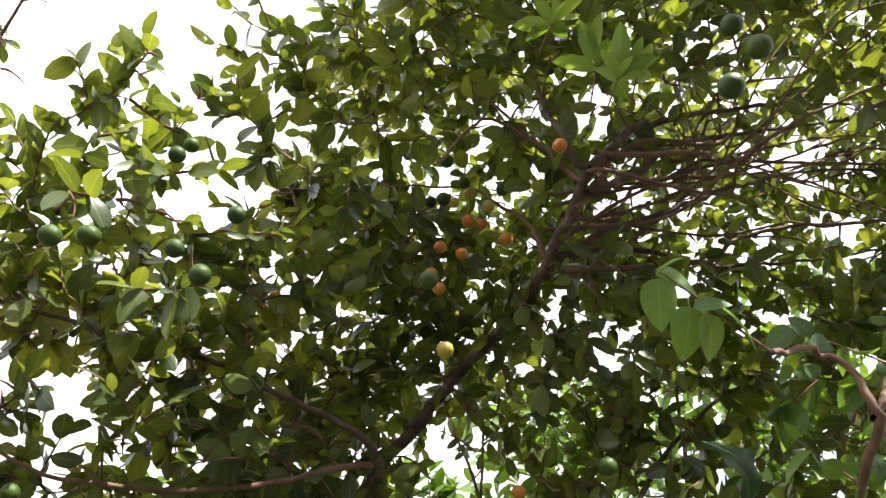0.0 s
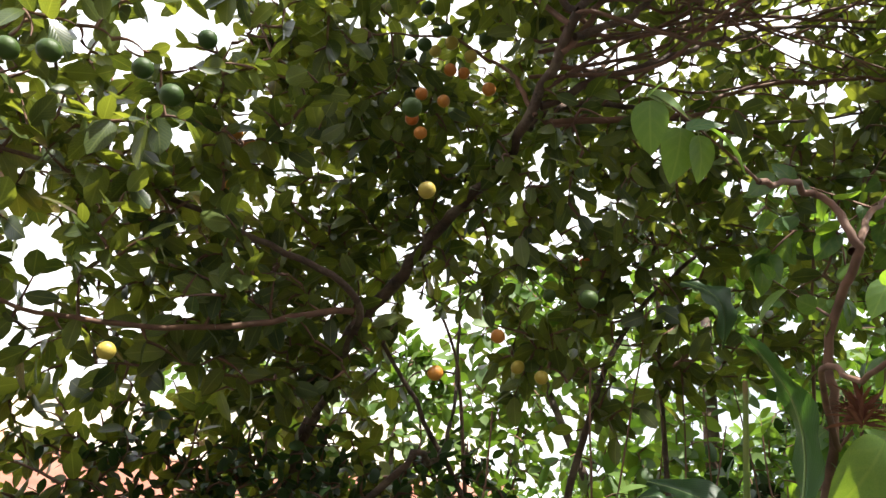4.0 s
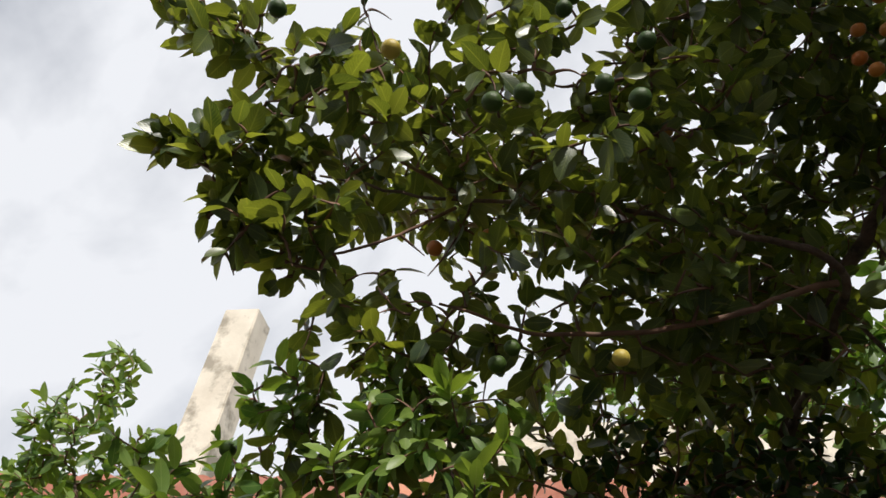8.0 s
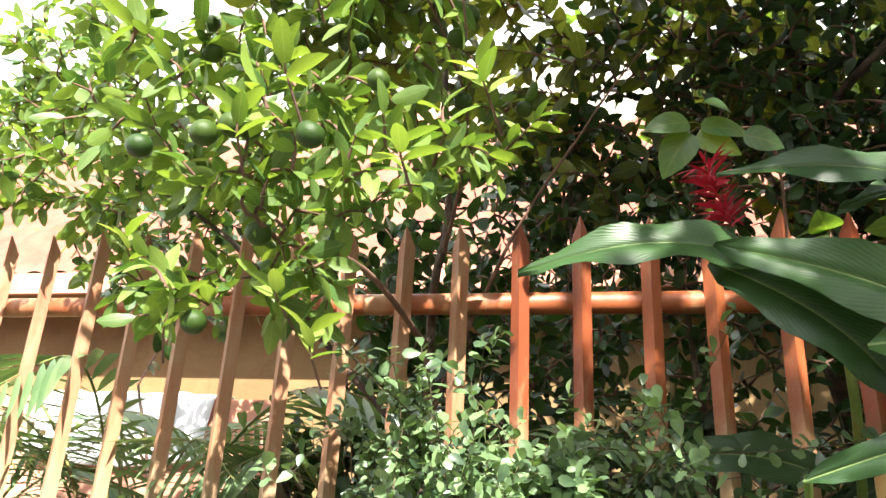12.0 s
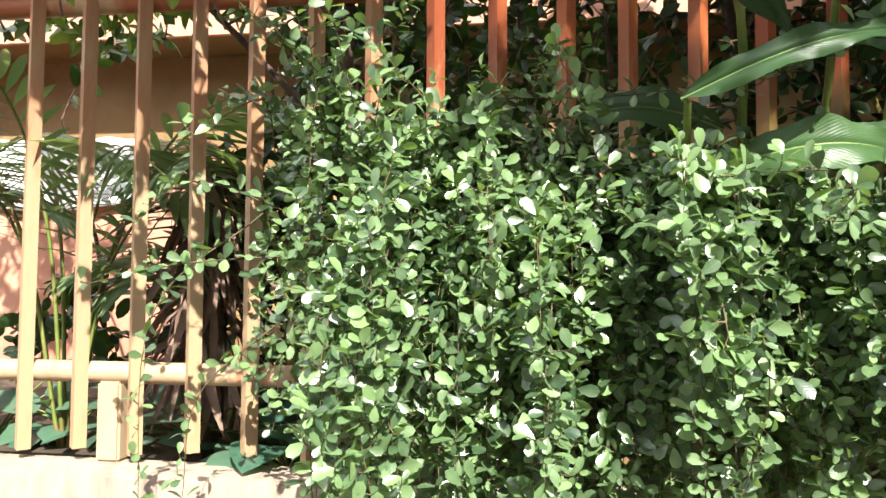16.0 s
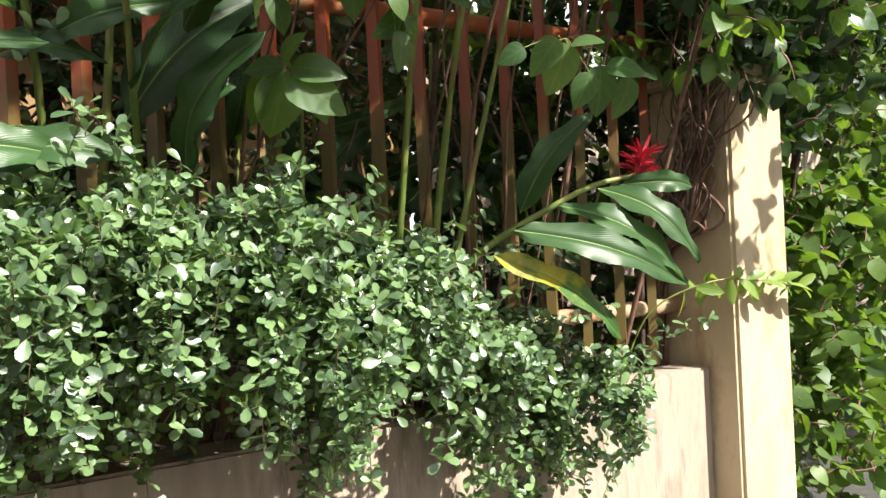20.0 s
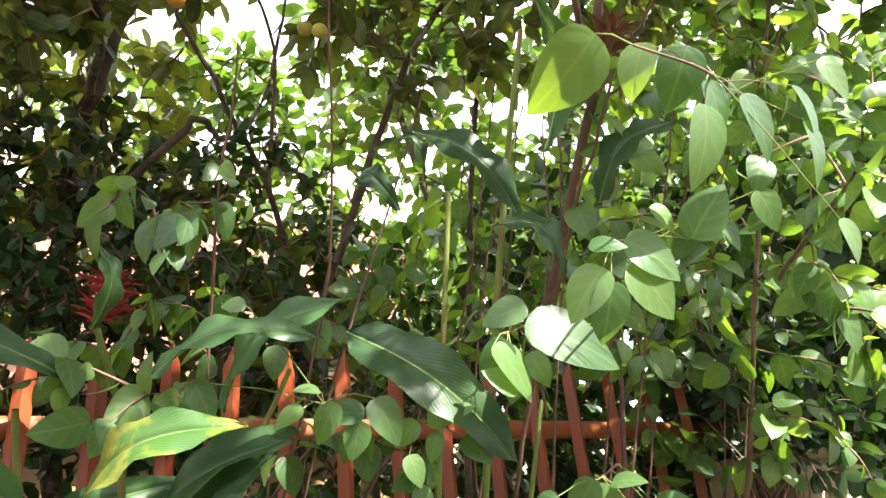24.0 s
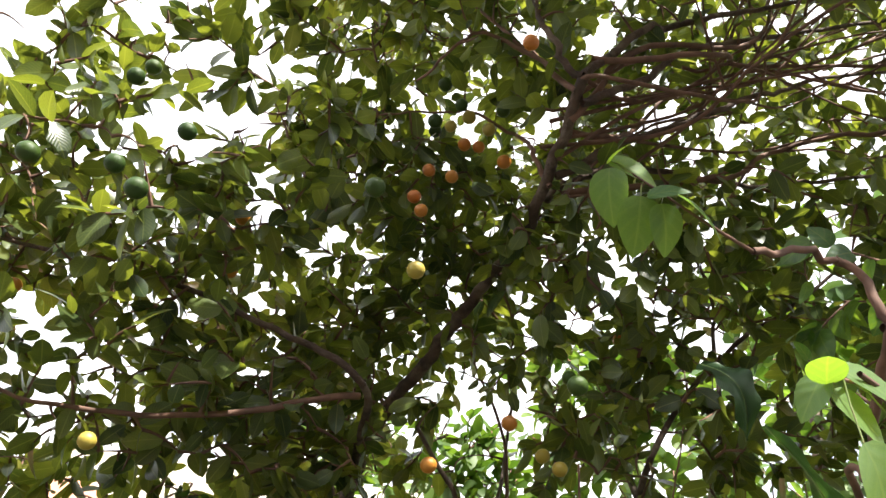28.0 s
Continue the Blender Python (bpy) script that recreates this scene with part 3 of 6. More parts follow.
def house():
    h = thing("house", (-1, 4, 0), "ochre house with a terracotta tile roof behind the garden", "house")
    for x0, x1, z0, z1 in ((-9, -0.92, 0, 3.62), (-0.5, 3.3, 0, 3.62), (-0.92, -0.5, 0, 1.75), (-0.92, -0.5, 2.3, 3.62)):
        under(part("wall", box(x0, x1, 2.9, 3.1, z0, z1), M["ochre_wall"]), h)
    w = under(part("window", box(-0.92, -0.5, 3.02, 3.04, 1.75, 2.3), M["dark_glass"]), h)
    for x0, x1, z0, z1 in ((-0.92, -0.88, 1.75, 2.3), (-0.54, -0.5, 1.75, 2.3), (-0.88, -0.54, 2.26, 2.3), (-0.88, -0.54, 1.75, 1.79)):
        under(part("window_frame", box(x0, x1, 2.88, 3.0, z0, z1, bevel=0.004), M["white_frame"]), h)
    under(part("roof", tri_mesh("roof", *wave_roof(-9, 3.4, (2.45, 3.05), (4.0, 4.9)), M["roof_tile"])), h)
    under(part("eave", box(-9, 3.4, 2.45, 2.9, 2.96, 3.02), M["ochre_wall"]), h)
    under(part("fascia", box(-9, 3.4, 2.42, 2.45, 2.93, 3.08, bevel=0.005), M["coral_wall"]), h)
    under(part("parapet", box(-1.75, 3.2, 4.02, 4.17, 4.4, 5.5, bevel=0.01), M["pale_wall"]), h)
    under(part("chimney", box(-3.76, -3.34, 4.02, 4.4, 4.3, 7.0, bevel=0.012), M["pale_wall"]), h)
    bm = bmesh.new()
    arch = [(-1.62, 4.2), (-0.8, 4.2)] + [(-1.21 + 0.41 * math.cos(a), 4.75 + 0.33 * math.sin(a)) for a in np.linspace(0, math.pi, 9)]
    front = bm.faces.new([bm.verts.new((x, 3.78, z)) for x, z in arch])
    ext = bmesh.ops.extrude_face_region(bm, geom=[front])
    bmesh.ops.translate(bm, vec=(0, 0.24, 0), verts=[v for v in ext["geom"] if isinstance(v, bmesh.types.BMVert)])
    under(part("dormer", bm, M["coral_wall"]), h)


house()


side = part("wall_side", box(3.3, 14.0, 2.6, 2.75, 0.0, 2.7, bevel=0.01), M["concrete"])
tagged(side, "stained concrete boundary wall beyond the pillar", "wall", kind="structure")
yard = part("wall_yard", box(-5.0, -1.25, 1.75, 1.87, 0.9, 2.16, bevel=0.01), M["coral_wall"])
tagged(yard, "faded pink plastered yard wall behind the palms", "wall", kind="structure")

# Unseen wall across the lane, added to cut sky light under the leaves.
light_block = part("wall_lane", box(-16, 16, -9.4, -9.2, 0.0, 5.6, bevel=0.01), M["concrete"])
tagged(light_block, "tall plain unseen wall across the lane, added to block low sky light", "wall", kind="structure")


def draped_sheet():
    """A white sheet folded over the yard wall."""
    n, m = 24, 16
    co, tris = [], []
    for j in range(m + 1):
        v = j / m
        for i in range(n + 1):
            u = i / n
            x = -2.6 + 1.0 * u
            fold = 0.015 * math.sin(u * 19) + 0.01 * math.sin(u * 41 + 2)
            if v < 0.6:
                y, z = 1.735 - fold - 0.01 - 0.05 * (0.6 - v), 2.17 - (0.6 - v) * (0.5 + 0.1 * math.sin(3 * u))
            else:
                y, z = 1.735 + (v - 0.6) * 0.45, 2.175 + 0.02 * math.sin((v - 0.6) * 7) + 0.4 * fold
            co.append((x + 0.05 * v, y, z))
    for j in range(m):
        for i in range(n):
            p = j * (n + 1) + i
            tris += [(p, p + 1, p + n + 2), (p, p + n + 2, p + n + 1)]
    ob = part("sheet", tri_mesh("sheet", co, tris, M["white_sheet"]))
    tagged(ob, "white plastic sheet folded over the pink yard wall", "sheet")
    mod = ob.modifiers.new("thickness", "SOLIDIFY")
    mod.thickness = 0.004


draped_sheet()

# ---- plants ----
def fruit_mesh(name, mat):
    bm = bmesh.new()
    bmesh.ops.create_uvsphere(bm, u_segments=16, v_segments=10, radius=1)
    for v in bm.verts:
        v.co.z *= 0.93
        if v.co.z > 0.85:
            v.co.z -= 0.06
    me = bpy.data.meshes.new(name)
    bm.to_mesh(me)
    bm.free()
    me.materials.append(mat)
    me.polygons.foreach_set("use_smooth", [True] * len(me.polygons))
    return me


GREEN, ORANGE, YELLOW = (fruit_mesh(n, M[n]) for n in ("green_fruit", "orange_fruit", "yellow_fruit"))


def hang_fruit(tree, places, mesh, radius, label, rng):
    for x, y, z in places:
        ob = new("fruit", mesh)
        r = radius * rng.uniform(0.88, 1.1)
        ob.matrix_world = pose(x, y, z, rng.uniform(-30, 30), rng.uniform(-30, 30), rng.uniform(0, 360)) @ Matrix.Diagonal((r, r, r, 1))
        under(tagged(ob, label), tree)


def woody(tree, limbs, clumps, rng, bark, twig, leaf, shape, single, nearest, thin=(0.0045, 0.0014), bare=0.0, lift=0.12, **leaves):
    """Trunk and branches as parts, twigs and leaves grown into the clumps. Returns the twigs' ends."""
    wood = []
    for k, (pts, r0, r1) in enumerate(limbs):
        line = smooth_line(pts, 8)
        line[1:-1] += rng.normal(size=(len(line) - 2, 3)) * 0.15 * min(r0, 0.02) + np.repeat(rng.normal(size=((len(line) + 1) // 4 + 1, 3)) * 0.4 * min(r0, 0.02), 4, axis=0)[: len(line) - 2]
        under(part("trunk" if k == 0 else "branch", tubes("branch", [(line, r0, r1)], twig if r0 < 0.0095 else bark, 8)), tree)
        wood.append(line)
    twigs = grow(np.concatenate(wood), in_clumps(clumps, rng), rng, lift)
    under(tagged(part("twig_mass", tubes("twig_mass", [(l, *thin) for l in twigs], twig, 3)), kind="stuff"), tree)
    leafy = [l for l in twigs if rng.random() >= bare]
    foliage(tree, *twig_leaves(leafy, rng, **leaves), shape, leaf, single, nearest)
    return [l[-1] for l in twigs]


MAIN_LIMBS = [
    (((1.15, 0.6, 0.95), (0.95, 0.5, 2.0), (0.87, 0.35, 2.7), (0.9, 0.2, 3.12), (0.97, 0.0, 3.33), (1.1, -0.25, 3.46), (1.2, -0.42, 3.54), (1.28, -0.75, 3.52), (1.3, -1.15, 3.6)), 0.029, 0.014),
    (((1.3, -1.15, 3.61), (1.5, -1.2, 3.84), (1.75, -1.25, 3.98), (2.04, -1.3, 4.07), (2.58, -1.3, 4.35)), 0.012, 0.004),
    (((1.31, -1.1, 3.57), (1.49, -1.15, 3.7), (1.62, -1.18, 3.83), (1.91, -1.2, 4.01), (2.31, -1.25, 4.18), (2.71, -1.3, 4.35)), 0.011, 0.004),
    (((1.3, -0.9, 3.54), (1.46, -1.0, 3.6), (1.62, -1.05, 3.68), (1.85, -1.1, 3.8), (2.06, -1.15, 3.9), (2.54, -1.2, 4.04)), 0.012, 0.004),
    (((1.3, -0.82, 3.54), (1.42, -0.85, 3.66), (1.67, -0.85, 3.74), (1.95, -0.85, 3.75), (2.22, -0.9, 3.8), (2.7, -0.95, 3.98)), 0.011, 0.004),
    (((1.95, -0.85, 3.74), (2.05, -0.9, 3.67), (2.27, -0.9, 3.66)), 0.006, 0.002),
    (((1.3, -1.15, 3.61), (1.2, -1.2, 3.71), (1.18, -1.2, 3.94), (1.2, -1.2, 4.33)), 0.01, 0.004),
    (((1.29, -0.88, 3.52), (1.25, -0.9, 3.63), (1.21, -0.85, 3.79), (1.07, -0.85, 3.87), (0.86, -0.8, 3.86)), 0.008, 0.003),
    (((1.29, -1.12, 3.59), (1.18, -1.1, 3.78), (1.04, -1.1, 3.83), (0.91, -1.05, 3.62)), 0.008, 0.003),
    (((1.2, -1.1, 3.77), (1.1, -1.1, 3.93), (0.9, -1.1, 4.24)), 0.006, 0.003),
    (((0.9, 0.2, 3.12), (0.92, -0.2, 3.1), (0.9, -0.5, 3.12), (0.67, -0.55, 3.2), (0.38, -0.6, 3.26), (0.01, -0.65, 3.26), (-0.34, -0.7, 3.33)), 0.013, 0.003),
    (((0.9, -0.45, 3.11), (0.59, -0.5, 2.97), (0.27, -0.55, 2.9), (0.0, -0.6, 2.96)), 0.009, 0.003),
    (((0.04, -0.65, 3.26), (-0.18, -0.8, 3.33), (-0.31, -0.95, 3.38), (-0.45, -1.05, 3.47)), 0.006, 0.002),
    (((0.02, -0.64, 3.24), (-0.18, -0.7, 3.05), (-0.45, -0.75, 2.97)), 0.005, 0.002),
    (((0.87, 0.33, 2.7), (1.14, -0.1, 2.9), (1.27, 0.05, 2.98), (1.42, 0.2, 3.3), (1.5, 0.25, 3.9)), 0.012, 0.005),
    (((1.42, 0.2, 2.93), (1.43, 0.2, 3.5), (1.3, 0.1, 3.75), (1.26, 0.0, 3.95)), 0.008, 0.003),
    (((1.5, 0.4, 0.95), (1.55, 0.3, 2.3), (1.42, 0.2, 2.93), (1.1, 0.0, 3.36)), 0.014, 0.007),
    (((1.95, 0.3, 0.95), (1.98, 0.0, 2.6), (1.99, -0.3, 3.46), (2.03, -0.35, 3.81), (1.95, -0.4, 4.11)), 0.011, 0.004),
    # Unseen bough, added to carry the sun-blocking clumps over the lane.
    (((2.35, -1.25, 4.2), (2.9, -1.7, 4.35), (3.5, -2.1, 4.45), (4.1, -2.2, 4.4)), 0.008, 0.003),
    (((1.55, 0.3, 2.3), (1.65, -0.1, 2.9), (1.8, -0.4, 3.3), (2.2, -0.7, 3.6)), 0.014, 0.005),
]
MAIN_CANOPY = [
    (-0.15, -0.75, 3.75, 0.33, 0.28, 0.28, 60), (-0.05, -0.6, 3.42, 0.35, 0.28, 0.22, 75), (0.3, -0.8, 3.35, 0.35, 0.3, 0.28, 95),
    (0.35, -0.5, 3.05, 0.36, 0.3, 0.2, 90), (0.6, -0.75, 3.6, 0.3, 0.3, 0.3, 60), (0.6, -0.3, 3.25, 0.25, 0.25, 0.2, 45),
    (0.65, -0.95, 4.15, 0.45, 0.3, 0.25, 60), (1.45, -0.4, 3.45, 0.3, 0.3, 0.3, 60), (1.35, -1.15, 3.95, 0.42, 0.35, 0.3, 95),
    (-0.57, -1.12, 3.44, 0.09, 0.07, 0.05, 12), (-0.4, -1.1, 3.36, 0.1, 0.08, 0.08, 20), (-0.51, -1.0, 3.13, 0.08, 0.07, 0.06, 20), (-0.37, -0.98, 3.09, 0.12, 0.1, 0.12, 36), (-0.38, -0.92, 2.94, 0.09, 0.08, 0.08, 22), (-0.26, -0.9, 2.92, 0.14, 0.12, 0.15, 50), (-0.2, -1.0, 3.2, 0.16, 0.15, 0.2, 60),
    (-0.14, -0.4, 3.02, 0.28, 0.28, 0.24, 85), (-0.2, -0.3, 2.72, 0.3, 0.2, 0.15, 40),
]
MAIN_REAR = [
    (0.94, -0.6, 3.86, 0.25, 0.2, 0.22, 110), (0.64, -0.5, 4.23, 0.2, 0.2, 0.2, 80), (1.1, -0.3, 3.77, 0.2, 0.2, 0.2, 60),
    (1.81, -0.5, 4.12, 0.28, 0.2, 0.25, 90), (1.64, -0.3, 4.5, 0.28, 0.2, 0.25, 90), (2.1, -0.35, 3.94, 0.3, 0.2, 0.25, 80), (1.3, -0.35, 4.04, 0.25, 0.2, 0.2, 70), (0.75, -0.4, 4.05, 0.25, 0.2, 0.2, 80), (0.76, -0.3, 3.14, 0.25, 0.2, 0.25, 80),
    (2.05, -1.05, 4.15, 0.5, 0.4, 0.22, 70), (2.05, -0.8, 3.6, 0.4, 0.35, 0.2, 60), (2.2, -0.6, 3.35, 0.45, 0.4, 0.3, 90),
    (1.7, -0.35, 3.2, 0.35, 0.35, 0.3, 90), (1.9, -1.6, 3.95, 0.5, 0.3, 0.3, 70), (2.5, -1.4, 3.7, 0.45, 0.4, 0.4, 80), (1.55, -0.75, 3.45, 0.38, 0.3, 0.22, 70),
    (1.0, -1.5, 4.0, 0.4, 0.3, 0.28, 60), (0.45, 0.0, 3.25, 0.4, 0.3, 0.3, 80), (0.85, 0.05, 3.75, 0.35, 0.3, 0.35, 110), (1.05, 0.25, 3.7, 0.4, 0.35, 0.35, 75),
    (0.85, 0.5, 3.3, 0.5, 0.35, 0.35, 120), (0.4, 0.35, 2.85, 0.45, 0.3, 0.4, 150), (1.05, 0.4, 2.75, 0.45, 0.3, 0.4, 150),
    (-0.1, 0.3, 3.0, 0.35, 0.25, 0.3, 85), (1.5, 0.3, 2.5, 0.4, 0.25, 0.4, 90),
]


# High crown, together with unseen clumps added to block the sun.
CROWN_AND_SHADE = [
    # Four clumps above the view, added to darken the leaves below.
    (1.3, -1.5, 4.85, 0.6, 0.45, 0.25, 300), (0.85, -0.9, 4.6, 0.4, 0.4, 0.22, 200), (1.7, -2.1, 4.75, 0.6, 0.4, 0.25, 200), (0.7, -1.6, 4.7, 0.4, 0.3, 0.2, 140),
    (0.95, -1.55, 4.4, 0.5, 0.4, 0.3, 135), (1.6, -1.6, 4.5, 0.5, 0.4, 0.3, 150), (2.3, -1.7, 4.4, 0.5, 0.4, 0.3, 135), (1.2, -0.6, 4.5, 0.6, 0.5, 0.3, 180),
    (2.0, -0.6, 4.5, 0.6, 0.5, 0.3, 180), (1.4, -2.0, 4.2, 0.5, 0.3, 0.3, 90), (2.6, -0.9, 4.2, 0.4, 0.5, 0.4, 135), (0.1, -0.3, 3.7, 0.4, 0.35, 0.25, 120), (0.65, -0.2, 3.7, 0.4, 0.35, 0.25, 120),
    (0.25, -1.0, 3.72, 0.2, 0.2, 0.15, 37), (0.0, -1.3, 4.1, 0.3, 0.2, 0.2, 60), (1.3, 0.0, 4.1, 0.6, 0.4, 0.3, 135),
    # Clumps beyond y -2.1 hang out of view, added to shade fence and ginger.
    (1.55, -2.4, 4.25, 0.4, 0.3, 0.35, 120), (1.35, -2.35, 3.98, 0.4, 0.25, 0.22, 165), (2.3, -1.2, 4.95, 0.7, 0.6, 0.3, 225), (3.0, -1.5, 4.6, 0.5, 0.5, 0.4, 195), (2.85, -0.6, 3.75, 0.4, 0.4, 0.4, 150), (1.5, -1.2, 4.95, 0.6, 0.5, 0.25, 180), (2.15, -2.4, 4.2, 0.4, 0.3, 0.42, 135), (2.75, -2.35, 4.15, 0.4, 0.3, 0.42, 135), (3.2, -2.2, 4.3, 0.35, 0.3, 0.35, 105),
    (3.7, -2.3, 4.45, 0.4, 0.3, 0.4, 130), (4.2, -2.2, 4.4, 0.4, 0.3, 0.4, 120), (2.79, -1.0, 4.39, 0.28, 0.2, 0.22, 75), (3.10, -1.0, 4.14, 0.28, 0.2, 0.22, 75), (2.44, -1.0, 3.55, 0.28, 0.2, 0.22, 75), (2.91, -1.0, 3.62, 0.28, 0.2, 0.22, 75),
]


def side_limbs():
    """Long thin boughs reaching sideways out of the main fork."""
    rng = np.random.default_rng(9)
    out = []
    for k in range(15):
        f = rng.uniform(0, 1)
        a = np.array((1.28, -0.8, 3.52)) * (1 - f) + np.array((1.32, -1.15, 3.66)) * f + rng.normal(size=3) * 0.04
        e = np.array((2.5, -1.2, 4.1)) + rng.normal(size=3) * (0.3, 0.25, 0.22)
        steps = [a + (e - a) * g + rng.normal(size=3) * 0.06 for g in (0.2, 0.4, 0.6, 0.8)]
        out.append((tuple(map(tuple, (a, *steps, e))), rng.uniform(0.0045, 0.0105), 0.0025))
        for j in (1, 2, 3):
            tip = steps[j] + (e - a) * rng.uniform(0.15, 0.35) + rng.normal(size=3) * 0.2
            out.append((tuple(map(tuple, (steps[j], (steps[j] + tip) / 2 + rng.normal(size=3) * 0.05, tip))), 0.004, 0.0015))
    return out


def old_citrus():
    rng = np.random.default_rng(3)
    tree = thing("calamondin_tree", (0.95, 0.55, 0.96), "old calamondin tree with dark leaves and ripening fruit", "tree", "citrus trees")
    ends = woody(tree, MAIN_LIMBS + side_limbs(), [(*c[:6], int(c[6] * 1.2)) for c in MAIN_CANOPY + MAIN_REAR] + CROWN_AND_SHADE, rng, M["bark"], M["twig"], M["citrus_leaf"], CITRUS, 300, (0.7, -1.9, 2.4), thin=(0.0054, 0.0016), bare=0.3, reach=0.18, gap=0.0148, size=(0.04, 0.094), wild=0.4)
    rosettes(tree, [(1.13, -1.5, 3.47), (1.17, -1.5, 3.4), (1.06, -1.5, 3.6), (1.22, -1.5, 3.44), (0.05, -0.62, 2.72)], M["new_leaf"], rng, (0.06, 0.1), 8, 1.3)
    fr = random.Random(2)
    greens = [(0.17, -1.05, 3.07), (0.23, -1.05, 3.09), (0.38, -1.05, 3.1), (0.44, -1.05, 3.04), (0.33, -1.05, 3.46), (0.31, -1.05, 3.41), (0.47, -1.05, 3.24), (1.24, -1.7, 3.2), (1.26, -1.7, 3.12), (1.12, -1.7, 2.9), (1.21, -1.3, 4.28), (0.86, -1.12, 3.07), (0.98, -0.9, 3.7), (1.0, -0.9, 3.91), (1.05, -0.9, 3.81), (1.17, -0.9, 3.82)]
    greens += [(1.28, -0.92, 2.85), (-0.31, -1.15, 3.36), (-0.6, -1.0, 3.16), (0.14, -0.6, 2.79), (0.17, -0.6, 2.83), (-0.22, -0.6, 3.44), (-0.05, -0.6, 3.68), (0.04, -0.6, 3.72), (1.39, -0.6, 3.14)]
    spare = [e - np.array((0, 0, 0.03)) for e in fr.sample(ends, 26)]
    hang_fruit(tree, greens + spare, GREEN, 0.02, "dark green unripe fruit", fr)
    oranges = [(1.12, -1.3, 3.4), (1.07, -0.85, 3.69), (1.11, -0.85, 3.69), (0.98, -0.85, 3.54), (0.95, -0.85, 3.42), (0.97, -0.85, 3.37), (1.04, -0.85, 3.53), (1.18, -0.85, 3.64), (0.54, -0.7, 3.41), (1.25, -0.55, 3.02), (0.11, -0.65, 3.12), (1.57, -0.54, 3.35), (0.53, -0.6, 3.32), (-0.03, -0.6, 3.14), (1.06, -0.6, 2.85), (0.58, -0.6, 3.49)]
    hang_fruit(tree, oranges, ORANGE, 0.019, "ripe orange fruit", fr)
    hang_fruit(tree, [(1.03, -0.85, 3.77), (1.08, -0.86, 3.82), (1.14, -0.85, 3.79), (0.97, -0.87, 3.14), (1.45, -1.0, 3.87), (1.38, -0.5, 2.95), (1.38, -0.38, 3.06), (-0.01, -1.16, 3.11), (0.39, -0.6, 2.8)], YELLOW, 0.019, "half-ripe yellow fruit", fr)


SMALL_LIMBS = [
    (((-0.1, 0.25, 0.95), (-0.08, 0.12, 1.9), (-0.06, 0.1, 2.6), (-0.12, 0.1, 3.3)), 0.018, 0.005),
    (((-0.08, 0.12, 2.05), (-0.15, -0.25, 2.15), (-0.2, -0.55, 2.1), (-0.2, -0.68, 2.12)), 0.008, 0.003),
    (((-0.1, 0.2, 1.8), (-0.6, 0.1, 2.3), (-1.1, 0.05, 2.65), (-1.5, 0.2, 3.1)), 0.01, 0.003),
    (((-0.06, 0.1, 2.3), (0.05, -0.2, 2.5), (0.0, -0.5, 2.65)), 0.006, 0.002),
    (((-0.08, 0.12, 1.9), (0.15, 0.0, 2.35), (0.45, -0.1, 2.75)), 0.006, 0.002),
]
SMALL_CANOPY = [
    (-1.4, 0.15, 3.0, 0.28, 0.22, 0.28, 88), (-1.0, -0.05, 2.52, 0.4, 0.28, 0.22, 152), (-0.42, -0.45, 2.42, 0.33, 0.25, 0.18, 100),
    (-0.15, -0.58, 2.25, 0.3, 0.18, 0.13, 67), (-0.4, -0.55, 2.02, 0.13, 0.1, 0.07, 19), (-0.16, -0.5, 2.03, 0.13, 0.1, 0.07, 19),
    (0.0, -0.5, 2.65, 0.2, 0.18, 0.18, 35), (-0.7, -0.25, 2.74, 0.24, 0.2, 0.13, 34), (-0.25, -0.35, 2.8, 0.28, 0.22, 0.18, 57),
    (0.05, -0.3, 2.45, 0.18, 0.18, 0.18, 35), (-1.52, 0.3, 3.42, 0.1, 0.1, 0.18, 22), (-1.75, 0.35, 2.9, 0.28, 0.25, 0.22, 80),
    (-0.75, 0.2, 2.3, 0.5, 0.2, 0.2, 80),
]


def rosettes(tree, places, mat, rng, size=(0.075, 0.11), n=9, rise=1.0):
    """Shoots of large new leaves at the twigs' ends, each leaf a part."""
    me = tri_mesh("leaf", *SLIM, mat, *leaf_marks(SLIM))
    for p in places:
        lean = np.array((0, -0.25, 1.0)) + rng.normal(size=3) * 0.25
        stem = smooth_line([np.array(p) - lean * 0.07 + (0, 0.05, 0), np.array(p) - lean * 0.03, p], 4)
        under(part("shoot", tubes("shoot", [(stem, 0.0022, 0.0014)], M["twig"], 5)), tree)
        for k in range(n):
            a = 2.4 * k + rng.uniform(0, 0.5)
            d = np.array([[math.cos(a) * 0.8, math.sin(a) * 0.8, 0]]) + lean * rng.uniform(0.3, 1.1) * rise
            x, y, z = (v[0] for v in leaf_frames(d, lean[None] + rng.normal(size=(1, 3)) * 0.3))
            q = np.array(p) - lean * 0.04 * (1 - k / n)
            w = rng.uniform(*size)
            ob = new("leaf", me)
            ob.matrix_world = Matrix(((x[0] * w, y[0] * w, z[0] * w, q[0]), (x[1] * w, y[1] * w, z[1] * w, q[1]), (x[2] * w, y[2] * w, z[2] * w, q[2]), (0, 0, 0, 1)))
            under(tagged(ob, "bright yellow-green new leaf"), tree)


